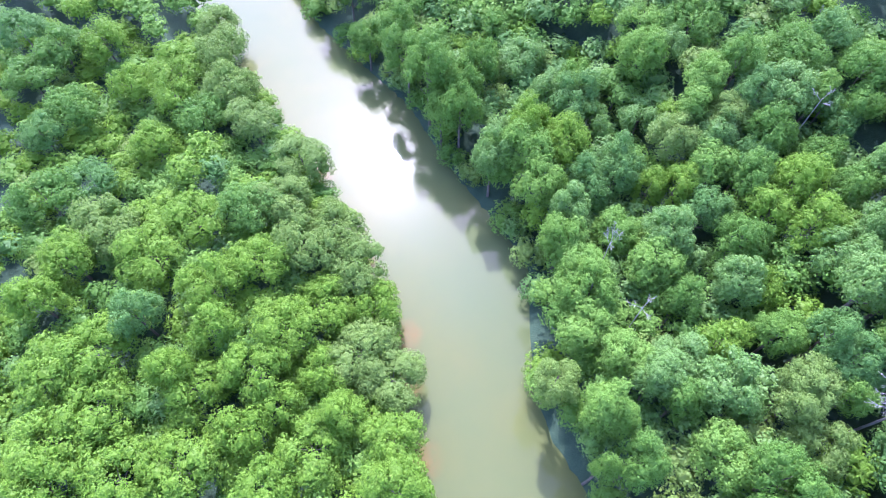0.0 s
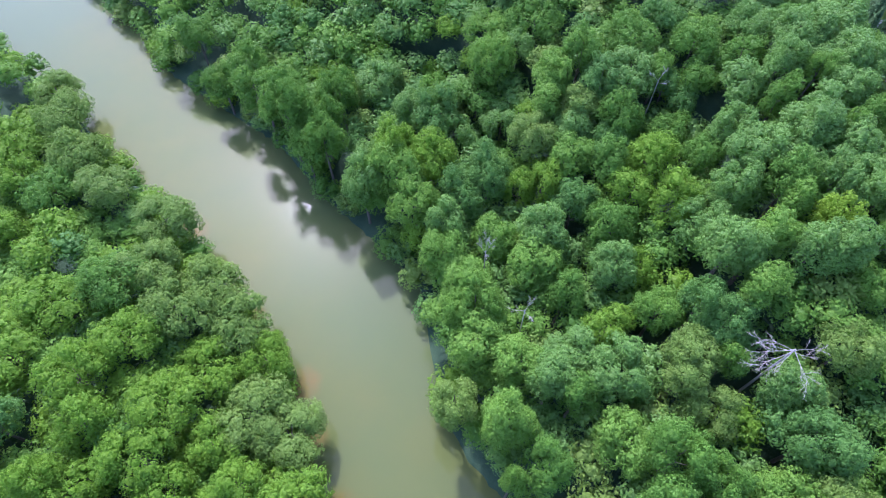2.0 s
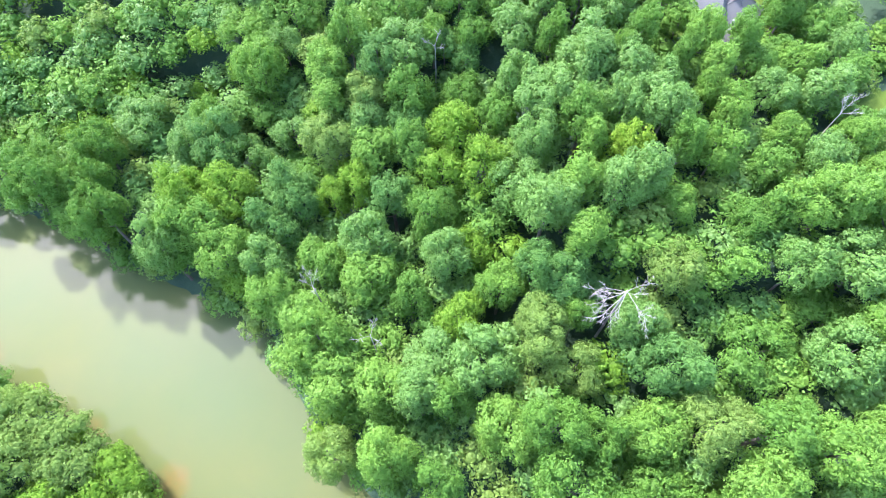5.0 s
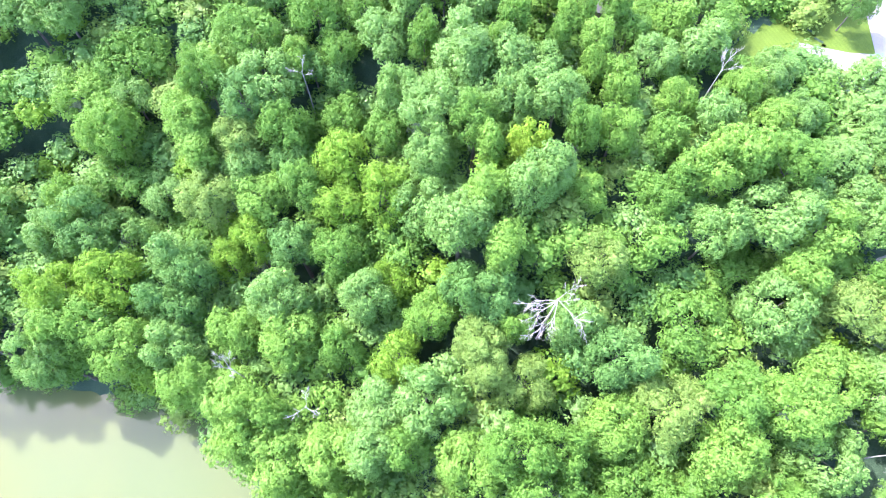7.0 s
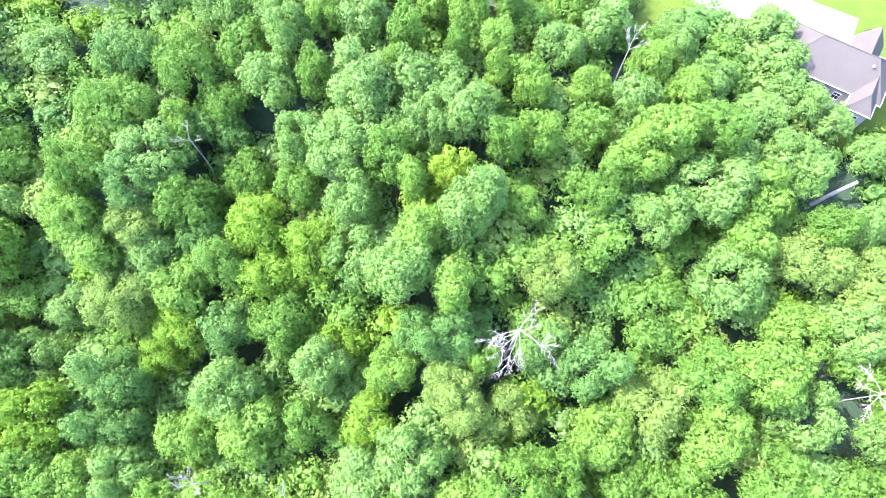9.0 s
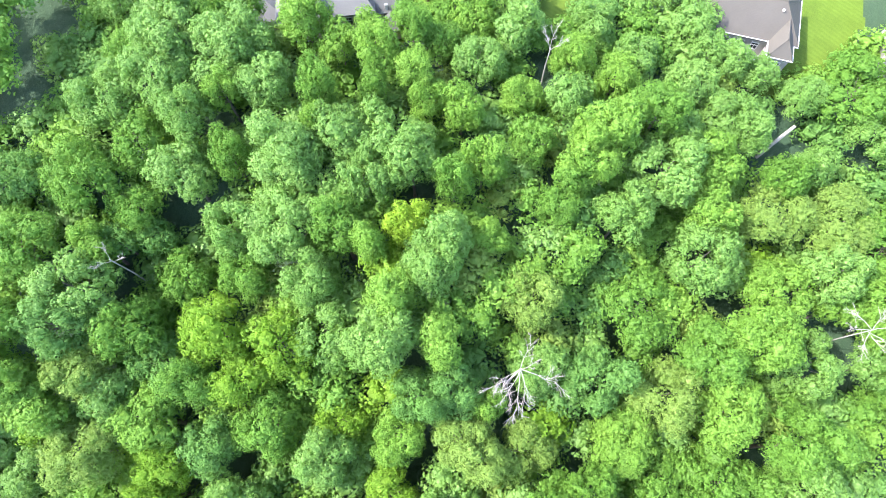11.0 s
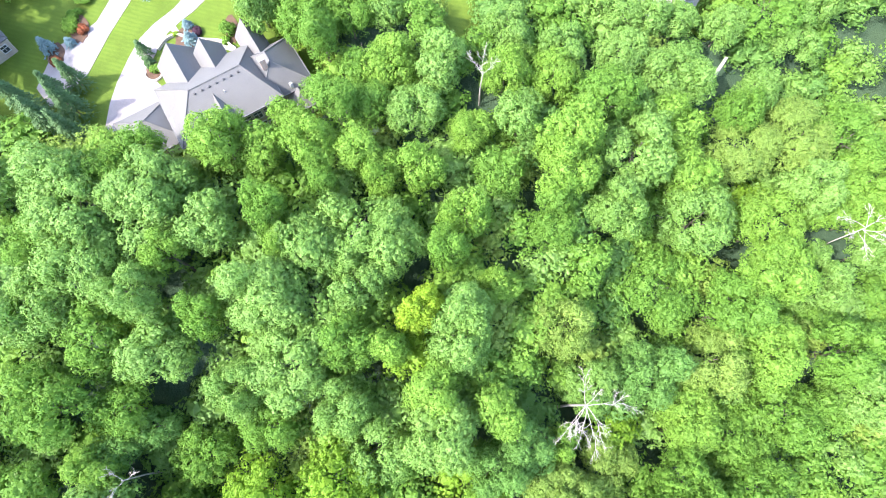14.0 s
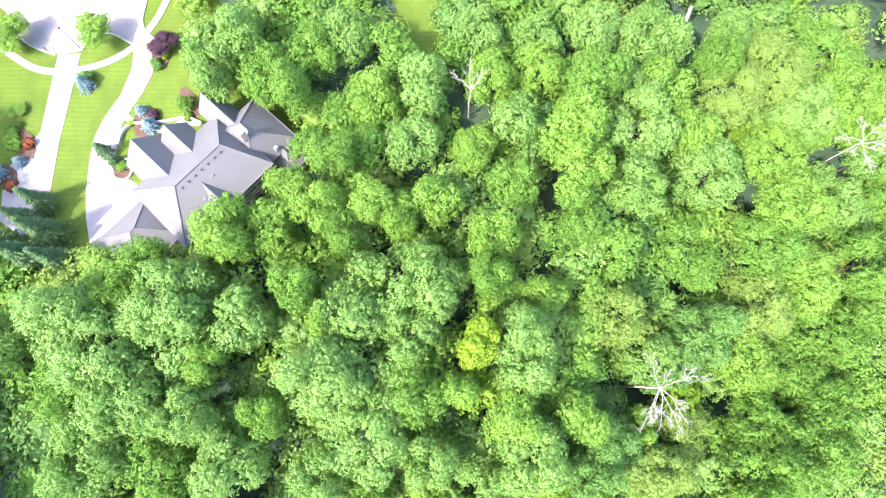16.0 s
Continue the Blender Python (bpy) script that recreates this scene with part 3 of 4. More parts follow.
# trees standing in the gardens
grove("bright", (188.2, 95.8, 45.5, 3.5), (181.6, 82.6, 45.5, 3.4), (175.8, 100.7, 42.5, 2.0), least=3.0)
grove("plum", (175.2, 73.1, 43.0, 2.7), (172.4, -11.6, 44.0, 3.0), least=3.0)

# ---- the rest of the wood ----
SNAGS = [(82.6, 27.6), (36.9, 65.2), (41.4, 49.8), (100.7, -29.4), (137.4, 31.4)]   # where dead trees stand


def wooded(x, y):
    """Where the wood grows: not in the river and not in the gardens on the hill."""
    if bank_left(y) - 1.0 < x < bank_right(y) + 1.5:
        return False
    if any(math.hypot(x - a, y - b) < 3.4 for a, b in SNAGS):
        return False
    return not any(inside(x, y, c) for c in CLEARINGS + OPEN)


def inside(x, y, ring):
    hit = False
    for (x1, y1), (x2, y2) in zip(ring, ring[1:] + ring[:1]):
        if (y1 > y) != (y2 > y) and x < x1 + (y - y1) / (y2 - y1) * (x2 - x1):
            hit = not hit
    return hit


CLEARINGS = [
    [(189.3, 66.0), (175.2, 69.7), (166.9, 70.7), (160.5, 67.0), (154.3, 62.3), (144.5, 58.8), (140.5, 62.8), (138.6, 68.8), (134.0, 74.4), (137.9, 83.7), (146.6, 97.9), (143.9, 100.7), (152.1, 116.0), (207.1, 99.0)],
    [(169.6, 29.2), (161.4, 31.7), (155.8, 32.3), (154.3, 29.6), (158.5, 26.2), (166.1, 22.7)],
    [(162.5, -3.0), (154.2, -1.9), (150.9, -4.7), (148.9, -12.4), (150.8, -17.6), (152.8, -22.4), (162.4, -24.3)],
    [(159.5, -39.8), (151.4, -34.6), (150.7, -41.8), (159.5, -45.4)],
]

# open ground with no grass: the drive of the tan-roofed house, and a gap round a leaning trunk
OPEN = [
    [(164.0, 3.0), (162.0, 22.0), (168.0, 26.0), (173.0, 16.0), (205.0, 30.0), (205.0, -35.0), (163.0, -30.0)],
    [(132.5, -12.0), (135.5, -11.0), (140.5, -18.0), (139.0, -20.5), (135.5, -18.0)],
]


def canopy_gap(x, y):
    spread = 0.67 if x > 20 and y < 100 else 0.58
    return min((math.hypot(x - a, y - b) / (spread * r + 0.85) for a, b, r, _ in PLANTED), default=9)


# the wood is dense along this stretch of the valley
STRETCH = [(-188, 244), (-176, 209), (-128, 79), (-101, 5), (140, -92), (149, -93), (158, -93), (174, -92), (181, -91), (206, -80), (213, -74), (226, -61), (232, -53), (237, -44), (246, -25), (250, -15), (254, -4), (257, 6), (260, 18), (260, 44), (256, 85), (246, 130), (241, 146), (226, 204), (215, 224), (204, 242), (-15, 260), (-51, 262), (-68, 262), (-86, 261), (-104, 259), (-167, 248)]
fill_rng = random.Random(21)
FILL_KINDS = ["pale", "green", "bright", "olive", "vivid", "dark"]
near_models = [crown_arrays(300 + k, 4.3, 2.3, 0.95, 0.32, 7, 9.5, 20.0, 0.1, 0.85) for k in range(5)]
far_models = [crown_arrays(320 + k, 4.3, 2.5, 1.15, 0.40, 8, 8.0, 20.0, 0.1, 0.8) for k in range(4)]
fv, ff_, fi, n = [], [], [], 0
spots = []
cells = {}
for _ in range(26000):
    x, y = fill_rng.uniform(-200, 240), fill_rng.uniform(-80, 265)
    if not wooded(x, y):
        continue
    gap = 5.0 if x * x + (y - 60) ** 2 < 110 ** 2 or x > 0 and y < 130 else 6.2
    i, j = int(x // 8), int(y // 8)
    if any((x - a) ** 2 + (y - b) ** 2 < gap * gap for di in (-1, 0, 1) for dj in (-1, 0, 1) for a, b in cells.get((i + di, j + dj), ())):
        continue
    brink = min(abs(x - bank_right(y)), abs(x - bank_left(y))) < 7
    if not inside(x, y, STRETCH) or canopy_gap(x, y) < (0.45 if brink else 1):
        continue
    if not all(wooded(x + 3.2 * math.cos(k), y + 3.2 * math.sin(k)) for k in range(6)) and x > 60:
        continue
    cells.setdefault((i, j), []).append((x, y))
    spots.append((x, y))
for x, y in spots:
    r = fill_rng.uniform(3.9, 5.2)
    base = float(ground_z(x, y))
    left_bank = x < bank_left(y)
    close = sorted((math.hypot(x - a, y - b), top) for a, b, _, top in PLANTED)[:3]
    v, f = fill_rng.choice(near_models if close[0][0] < 14 or x > 0 and y < 140 else far_models)
    if close[0][0] < 16:
        tall = min(max(sum(top for _, top in close) / 3 - base - fill_rng.uniform(7.0, 12.0), 6.0), 17.0)
    else:
        tall = fill_rng.uniform(13, 18) if left_bank else fill_rng.uniform(15, 20)
    if min(abs(x - bank_right(y)), abs(x - bank_left(y))) < 5:
        tall = fill_rng.uniform(6, 10)
    a = fill_rng.uniform(0, math.tau)
    deep = max(0.7, tall / 20)
    m = np.array([[math.cos(a), -math.sin(a), 0], [math.sin(a), math.cos(a), 0], [0, 0, 1]]) @ np.diag([r / 4.3, r / 4.3, deep])
    fv.append(v @ m.T + np.array([x, y, base + tall - 20 * deep]))
    ff_.append(f + n)
    fi.append(np.full(len(f), fill_rng.choices(range(6), (0.5, 3, 3, 0.5, 7, 0.2) if left_bank else (4, 4, 3, 2, 1, 2))[0]))
    n += len(v)
wood = new("woodland", tri_mesh("woodland", np.concatenate(fv), np.concatenate(ff_), [LEAF[k] for k in FILL_KINDS], np.concatenate(fi)))
tagged(wood, "dense mixed green broadleaf woodland covering both river banks", "woodland", kind="stuff")

# ---- gardens on the hill ----
TOP = 39.0


def flat_piece(name, ring, z, thick, material):
    """A flat slab with the given outline, its top at z."""
    bm = bmesh.new()
    vs = [bm.verts.new((x, y, z)) for x, y in ring]
    f = bm.faces.new(vs)
    r = bmesh.ops.extrude_face_region(bm, geom=[f])
    for v in r["geom"]:
        if isinstance(v, bmesh.types.BMVert):
            v.co.z -= thick
    return part(name, bm, material)


def draped(name, ring, lift, material, step=1.5):
    """A grass sheet that follows the ground inside the outline."""
    xs = np.arange(min(p[0] for p in ring), max(p[0] for p in ring) + step, step)
    ys = np.arange(min(p[1] for p in ring), max(p[1] for p in ring) + step, step)
    verts, faces, at = [], [], {}
    for i in range(len(xs) - 1):
        for j in range(len(ys) - 1):
            if inside(xs[i] + step / 2, ys[j] + step / 2, ring):
                f = []
                for a, b in ((i, j), (i + 1, j), (i + 1, j + 1), (i, j + 1)):
                    if (a, b) not in at:
                        at[a, b] = len(verts)
                        verts.append((xs[a], ys[b], float(ground_z(xs[a], ys[b])) + lift))
                    f.append(at[a, b])
                faces.append(f)
    return mesh_object(name, verts, faces, material, True)


LAWN = [(230, 55), (176, 62), (167, 62), (160, 59), (154, 55), (144, 58), (140, 62), (138, 70), (132, 76), (136, 88), (146, 100), (143, 104), (148, 122), (230, 125)]
tagged(draped("lawn", LAWN, 0.05, GRASS), "striped mown bright green lawn round the houses", "lawn", kind="structure")
for ring in CLEARINGS[1:]:
    cx, cy = sum(p[0] for p in ring) / len(ring), sum(p[1] for p in ring) / len(ring)
    wide = [(cx + (x - cx) * 1.6, cy + (y - cy) * 1.6) for x, y in ring]
    tagged(draped("lawn", wide, 0.05, GRASS), "mown green lawn in a clearing", "lawn", kind="structure")

LEFT = [(178.6, 78.0), (174.2, 80.3), (170.3, 83.9), (167.5, 88.0), (164.8, 90.8), (161.1, 93.0), (156.3, 95.4), (151.9, 97.0), (146.5, 98.2)]
RIGHT = [(143.0, 91.0), (147.0, 88.0), (150.0, 86.5), (153.6, 87.5), (156.5, 89.6), (159.1, 89.0), (162.2, 87.4), (164.9, 85.6), (167.1, 82.9), (168.7, 80.4), (171.4, 77.4), (176.8, 74.6)]
tagged(flat_piece("driveway", LEFT + RIGHT, TOP + 0.12, 0.2, CONCRETE), "pale sunlit concrete driveway curving to a grey-roofed house", "driveway", kind="structure")
SECOND = [(183.2, 91.0), (176.4, 95.0), (170.4, 98.6), (168.6, 101.2), (166.6, 105.5), (163.5, 107.6), (158.0, 110.0), (153.4, 107.5), (157.1, 102.8), (159.2, 100.6), (167.1, 96.3), (173.5, 92.2), (181.6, 87.2)]
tagged(flat_piece("driveway", SECOND, TOP + 0.12, 0.2, CONCRETE), "straight pale concrete driveway with a turning court", "driveway", kind="structure")
ROAD = [(212, 104), (195.8, 96.2), (189.5, 95.6), (186.4, 94.0), (183.3, 90.9), (182.0, 87.2), (184.2, 83.6), (182.6, 80.8), (178.8, 78.2), (177.0, 74.4), (180.5, 75.2), (183.2, 74.6), (187.0, 72.2), (215, 58)]
tagged(flat_piece("road", ROAD, TOP + 0.10, 0.2, CONCRETE), "broad pale concrete turning circle of a cul-de-sac", "road", kind="structure")


def ribbon(line, width):
    pts = [Vector(p) for p in line]
    l, r = [], []
    for i, p in enumerate(pts):
        d = (pts[min(i + 1, len(pts) - 1)] - pts[max(i - 1, 0)]).normalized()
        nrm = Vector((-d.y, d.x)) * width / 2
        l.append(tuple(p + nrm))
        r.append(tuple(p - nrm))
    return l + r[::-1]


def curve_points(line, n=6):
    pts = [Vector(p) for p in line]
    out = []
    for i in range(len(pts) - 1):
        a, b, c, d = pts[max(i - 1, 0)], pts[i], pts[i + 1], pts[min(i + 2, len(pts) - 1)]
        for k in range(n):
            t = k / n
            out.append(0.5 * ((2 * b) + (c - a) * t + (2 * a - 5 * b + 4 * c - d) * t * t + (3 * b - a - 3 * c + d) * t ** 3))
    return [tuple(p) for p in out + [pts[-1]]]


WALKWAY = [(189.5, 99.5), (185.5, 97.4), (182.5, 95.4), (180.2, 92.5), (178.6, 88.7), (177.6, 83.5), (178.2, 78.6), (180.0, 75.0), (182.5, 71.5), (186.0, 68.0)]
tagged(flat_piece("footpath", ribbon(curve_points(WALKWAY), 1.3), TOP + 0.16, 0.2, CONCRETE), "narrow curved pale concrete footpath across the lawns", "footpath", kind="structure")
ENTRY = [(166.2, 84.6), (164.0, 83.6), (162.6, 82.6), (160.4, 79.4), (160.0, 76.2), (158.6, 73.4)]
tagged(flat_piece("footpath", ribbon(curve_points(ENTRY), 1.2), TOP + 0.18, 0.2, CONCRETE), "curved pale stone path to the front door", "footpath", kind="structure")
KERB_LINE = [(195.8, 96.2), (189.5, 95.6), (186.4, 94.0), (183.4, 91.4)]
for line in (KERB_LINE, [(182.0, 86.9), (184.2, 83.6), (182.6, 80.8), (179.0, 78.4)], [(177.6, 74.2), (180.5, 75.2), (183.2, 74.6), (187.0, 72.2), (200, 65)]):
    tagged(flat_piece("kerb", ribbon(curve_points(line), 0.22), TOP + 0.24, 0.3, KERB), "light grey concrete kerb along the turning circle", "kerb", kind="structure")

BEDS = [((162.6, 82.4), 2.8, 1.9), ((157.0, 88.6), 1.9, 1.5), ((169.4, 101.8), 3.2, 1.7), ((164.6, 106.3), 2.6, 1.6), ((163.2, 73.6), 3.2, 1.3), ((173.6, 75.0), 1.8, 1.4)]
for (x, y), a, b in BEDS:
    ring = [(x + a * (1 + 0.12 * math.sin(3 * k)) * math.cos(k * math.tau / 20), y + b * (1 + 0.1 * math.cos(2 * k)) * math.sin(k * math.tau / 20)) for k in range(20)]
    tagged(flat_piece("flower_bed", ring, TOP + 0.2, 0.2, MULCH), "planting bed of dark brown bark mulch", "flower bed")
# low stone edging of the round bed by the court
bm = bmesh.new()
for k in range(14):
    a = radians(100 + 16 * k)
    m = pose(157.0 + 2.1 * math.cos(a), 88.6 + 1.7 * math.sin(a), TOP + 0.22, 0, 0, math.degrees(a))
    bmesh.ops.create_cube(bm, size=1, matrix=m @ Matrix.Diagonal((0.32, 0.56, 0.4, 1)))
tagged(part("bed_edging", bm, STONE), "curved low edging of pale stone blocks", "edging")

GARDEN_WALL = [(161.4, 87.4), (163.2, 86.0), (163.9, 84.0), (162.9, 81.7), (161.8, 79.2), (161.1, 76.8), (160.2, 74.8), (158.2, 73.2)]
tagged(flat_piece("garden_wall", ribbon(curve_points(GARDEN_WALL), 0.34), TOP + 0.75, 0.9, STONE), "low curving pale stone garden wall before the house", "garden wall")


def foliage(seed, size, reach, high):
    """A low heap of leaf sprays for a shrub."""
    return crown_arrays(seed, reach, reach * 0.42, reach * 0.2, size, 10, 0.05, high)


def shrub(name, x, y, reach, high, kind, words):
    bush = new(name)
    bush.matrix_basis = pose(x, y, TOP + 0.1, 0, 0, (x * 77) % 360)
    v, f = foliage(int(x * 13 + y * 7), 0.13, reach, high)
    ob = new("foliage", tri_mesh("foliage", v, f, [LEAF[kind]]))
    ob.parent = bush
    bm = bmesh.new()
    for k in range(5):
        a = k * 1.26
        limb(bm, (0, 0, -0.15), (math.cos(a) * reach * 0.4, math.sin(a) * reach * 0.4, high * 0.5), 0.05, 0.02, 5)
    part("stem", bm, BARK, bush)
    tagged(bush, words, "shrub")


def conifer(x, y, high, reach, kind, words, base=None):
    """A spire of drooping whorled branches with needle sprays."""
    rng = np.random.default_rng(int(x * 31 + y * 17))
    tree = new("conifer")
    tree.matrix_basis = pose(x, y, float(ground_z(x, y)) if base is None else base, 0, 0, 0)
    n = int(900 * max(1.0, high / 5))
    h = rng.uniform(0, 1, n) ** 0.75
    ring = np.floor(h * high / 0.5) * 0.5 / high
    arm = np.floor(rng.uniform(0, 11, n))
    ang = arm * math.tau / 11 + ring * 40 + rng.normal(0, 0.11, n)
    out = rng.uniform(0.15, 1, n) ** 0.6
    r = reach * (1 - ring) * out * (0.82 + 0.3 * np.sin(arm * 2.1 + ring * 90) ** 2) + 0.04
    z = ring * high + 0.45 - out * 0.32 * (1 - ring) + rng.normal(0, 0.05, n)
    p = np.stack([np.cos(ang) * r, np.sin(ang) * r, z], 1)
    u = unit(np.stack([np.cos(ang), np.sin(ang), np.full(n, -0.25)], 1) + rng.normal(0, 0.3, (n, 3)))
    v = unit(np.cross(u, rng.normal(0, 0.3, (n, 3)) + np.array([0, 0, 1])))
    s = (rng.uniform(0.16, 0.34, n) * (0.6 + reach / 4))[:, None]
    q = np.stack([p - u * s, p + v * s * 0.4 - np.array([0, 0, 0.06]), p + u * s, p - v * s * 0.4 - np.array([0, 0, 0.06])], 1).reshape(-1, 3)
    b = 4 * np.arange(n)
    f = np.concatenate([np.stack([b, b + 1, b + 2], 1), np.stack([b, b + 2, b + 3], 1)])
    ob = new("foliage", tri_mesh("foliage", q, f, [LEAF[kind]]))
    ob.parent = tree
    bm = bmesh.new()
    limb(bm, (0, 0, -0.6), (0, 0, high * 0.95), 0.06 + high * 0.012, 0.02, 7)
    part("trunk", bm, BARK, tree)
    tagged(tree, words, "conifer")


BLUE, FIR = "silvery blue spruce with stiff whorled branches in a bed", "dark green fir with drooping branches beside the drive"
conifer(174.6, 88.4, 3.4, 1.8, "blue", BLUE)
conifer(165.4, 81.6, 1.7, 1.2, "blue", BLUE)
conifer(161.8, 81.2, 2.6, 1.9, "blue", BLUE)
conifer(166.2, 103.4, 1.8, 1.2, "blue", BLUE)
conifer(165.6, 107.2, 3.8, 1.8, "blue", BLUE)
conifer(160.6, 89.6, 4.4, 1.7, "needle", FIR)
conifer(158.4, 89.0, 2.4, 1.2, "needle", FIR)
conifer(156.4, 101.4, 8.5, 2.4, "needle", FIR)
conifer(154.2, 104.2, 9.0, 2.5, "needle", FIR)
conifer(150.4, 101.8, 11.0, 3.0, "needle", FIR)
conifer(147.8, 105.4, 12.0, 3.2, "needle", FIR)
conifer(152.2, 109.4, 12.5, 3.2, "needle", FIR)
conifer(145.0, 101.6, 11.0, 2.8, "needle", FIR)
for name, x, y, reach, high, kind, words in (
        ("round_shrub", 172.6, 75.9, 1.1, 1.2, "dark", "rounded dark green clipped shrub on the lawn"),
        ("round_shrub", 173.6, 73.9, 0.7, 0.8, "yellow", "small golden-yellow shrub beside the lawn"),
        ("round_shrub", 175.6, 88.0, 1.5, 1.6, "dark", "dense dark green shrub behind a spruce"),
        ("round_shrub", 163.8, 80.0, 0.9, 0.9, "plum", "small purple-brown leaved shrub in a bed"),
        ("round_shrub", 164.0, 84.0, 0.6, 0.7, "yellow", "small golden-yellow shrub beside the path"),
        ("round_shrub", 162.8, 74.2, 1.4, 1.8, "green", "rounded green shrub before the house wall"),
        ("round_shrub", 160.6, 74.9, 0.8, 0.9, "bright", "low bright green shrub before the house"),
        ("round_shrub", 162.6, 70.6, 0.9, 0.8, "yellow", "low golden-yellow shrub before the house wall"),
        ("round_shrub", 157.0, 88.0, 0.9, 1.2, "bright", "bright green shrub in a stone-edged bed"),
        ("round_shrub", 170.2, 103.2, 1.7, 1.5, "bright", "spreading bright green shrub beside the drive"),
        ("round_shrub", 168.8, 101.0, 1.0, 1.1, "red", "reddish-brown leaved shrub beside the drive"),
        ("round_shrub", 162.8, 106.2, 0.9, 0.8, "red", "orange-red flowering shrub beside a court"),
        ("round_shrub", 172.6, 102.4, 1.2, 1.2, "green", "rounded green shrub on the lawn")):
    shrub(name, x, y, reach, high, kind, words)

# street lamp, letterbox, sign
lamp = tagged(new("street_lamp"), "slim dark metal street lamp beside the driveway", "street lamp")
lamp.matrix_basis = pose(182.9, 87.0, TOP, 0, 0, 20)
bm = bmesh.new()
limb(bm, (0, 0, 0), (0, 0, 0.5), 0.14, 0.08, 8)
limb(bm, (0, 0, 0.5), (0, 0, 4.6), 0.07, 0.05, 8)
part("post", bm, METAL, lamp)
bm = bmesh.new()
limb(bm, (0, 0, 4.4), (1.1, 0, 4.75), 0.04, 0.03, 6)
part("arm", bm, METAL, lamp)
bm = bmesh.new()
limb(bm, (1.1, 0, 4.82), (1.1, 0, 4.62), 0.08, 0.24, 10)
part("shade", bm, METAL, lamp)
box = tagged(new("letterbox"), "small dark letterbox on a post by the kerb", "letterbox")
box.matrix_basis = pose(184.6, 92.2, TOP, 0, 0, 40)
bm = bmesh.new()
limb(bm, (0, 0, -0.2), (0, 0, 1.1), 0.06, 0.06, 6)
part("post", bm, METAL, box)
bm = bmesh.new()
bmesh.ops.create_cube(bm, size=1, matrix=pose(0, 0, 1.25) @ Matrix.Diagonal((0.5, 0.24, 0.3, 1)))
bmesh.ops.bevel(bm, geom=bm.edges[:], offset=0.05, segments=2, affect="EDGES")
part("box", bm, METAL, box)

# ---- houses ----
def solid(bm, top, thick=0.28):
    """A roof plane as a slab: its corners above, the same lowered below."""
    up = [bm.verts.new(p) for p in top]
    low = [bm.verts.new((p[0], p[1], p[2] - thick)) for p in top]
    bm.faces.new(up)
    bm.faces.new(low[::-1])
    for i in range(len(up)):
        j = (i + 1) % len(up)
        bm.faces.new((up[i], low[i], low[j], up[j]))


def slope(parent, corners, material, name="roof_slope", label=""):
    bm = bmesh.new()
    solid(bm, corners)
    return part(name, bm, material, parent, label)


def rod(parent, name, a, b, r, material):
    bm = bmesh.new()
    limb(bm, a, b, r, r, 8)
    return part(name, bm, material, parent)


def hip_roof(parent, u0, u1, v0, v1, eave, ridge, material, along="u", cut=None, caps=True, edge=None):
    """Four slopes meeting in a ridge."""
    if along == "u":
        c, k = (v0 + v1) / 2, cut if cut is not None else (v1 - v0) / 2
        a, b = (u0 + k, c, ridge), (u1 - k, c, ridge)
        p = [(u0, v0, eave), (u1, v0, eave), (u1, v1, eave), (u0, v1, eave)]
        planes = [[p[0], p[1], b, a], [p[2], p[3], a, b], [p[1], p[2], b], [p[3], p[0], a]]
    else:
        c, k = (u0 + u1) / 2, cut if cut is not None else (u1 - u0) / 2
        a, b = (c, v0 + k, ridge), (c, v1 - k, ridge)
        p = [(u0, v0, eave), (u1, v0, eave), (u1, v1, eave), (u0, v1, eave)]
        planes = [[p[0], p[1], a], [p[1], p[2], b, a], [p[2], p[3], b], [p[3], p[0], a, b]]
    for plane in planes:
        slope(parent, plane, material)
    if caps:
        rod(parent, "ridge_cap", a, b, 0.13, material)
        for e, q in ((p[0], a), (p[1], b if along == "u" else a), (p[2], b), (p[3], a if along == "u" else b)):
            rod(parent, "ridge_cap", e, q, 0.1, material)
    for i in range(4):
        rod(parent, "gutter", p[i], p[(i + 1) % 4], 0.07 if edge is None else 0.1, edge or GUTTER)


def gable_wing(parent, u0, u1, v0, v1, eave, ridge, floor, material, wall, over=0.35):
    """A wing that runs along v, its gable at v1."""
    c = (u0 + u1) / 2
    slope(parent, [(u0, v0, eave), (c, v0, ridge), (c, v1, ridge), (u0, v1, eave)], material)
    slope(parent, [(c, v0, ridge), (u1, v0, eave), (u1, v1, eave), (c, v1, ridge)], material)
    rod(parent, "ridge_cap", (c, v0, ridge), (c, v1, ridge), 0.11, material)
    for u in (u0, u1):
        rod(parent, "gutter", (u, v0, eave - 0.1), (u, v1, eave - 0.1), 0.07, GUTTER)
        rod(parent, "bargeboard", (u, v1, eave - 0.12), (c, v1, ridge - 0.12), 0.09, GUTTER)
    bm = bmesh.new()
    a, b, w = u0 + over, u1 - over, v1 - over
    drop = (ridge - eave) * over / (c - u0)
    ring = [(a, floor), (b, floor), (b, eave + drop - 0.3), (c, ridge - 0.3), (a, eave + drop - 0.3)]
    front, back = [bm.verts.new((x, w, z)) for x, z in ring], [bm.verts.new((x, v0, z)) for x, z in ring]
    bm.faces.new(front)
    bm.faces.new(back[::-1])
    for i in range(5):
        bm.faces.new((front[i], back[i], back[(i + 1) % 5], front[(i + 1) % 5]))
    part("wall", bm, wall, parent)


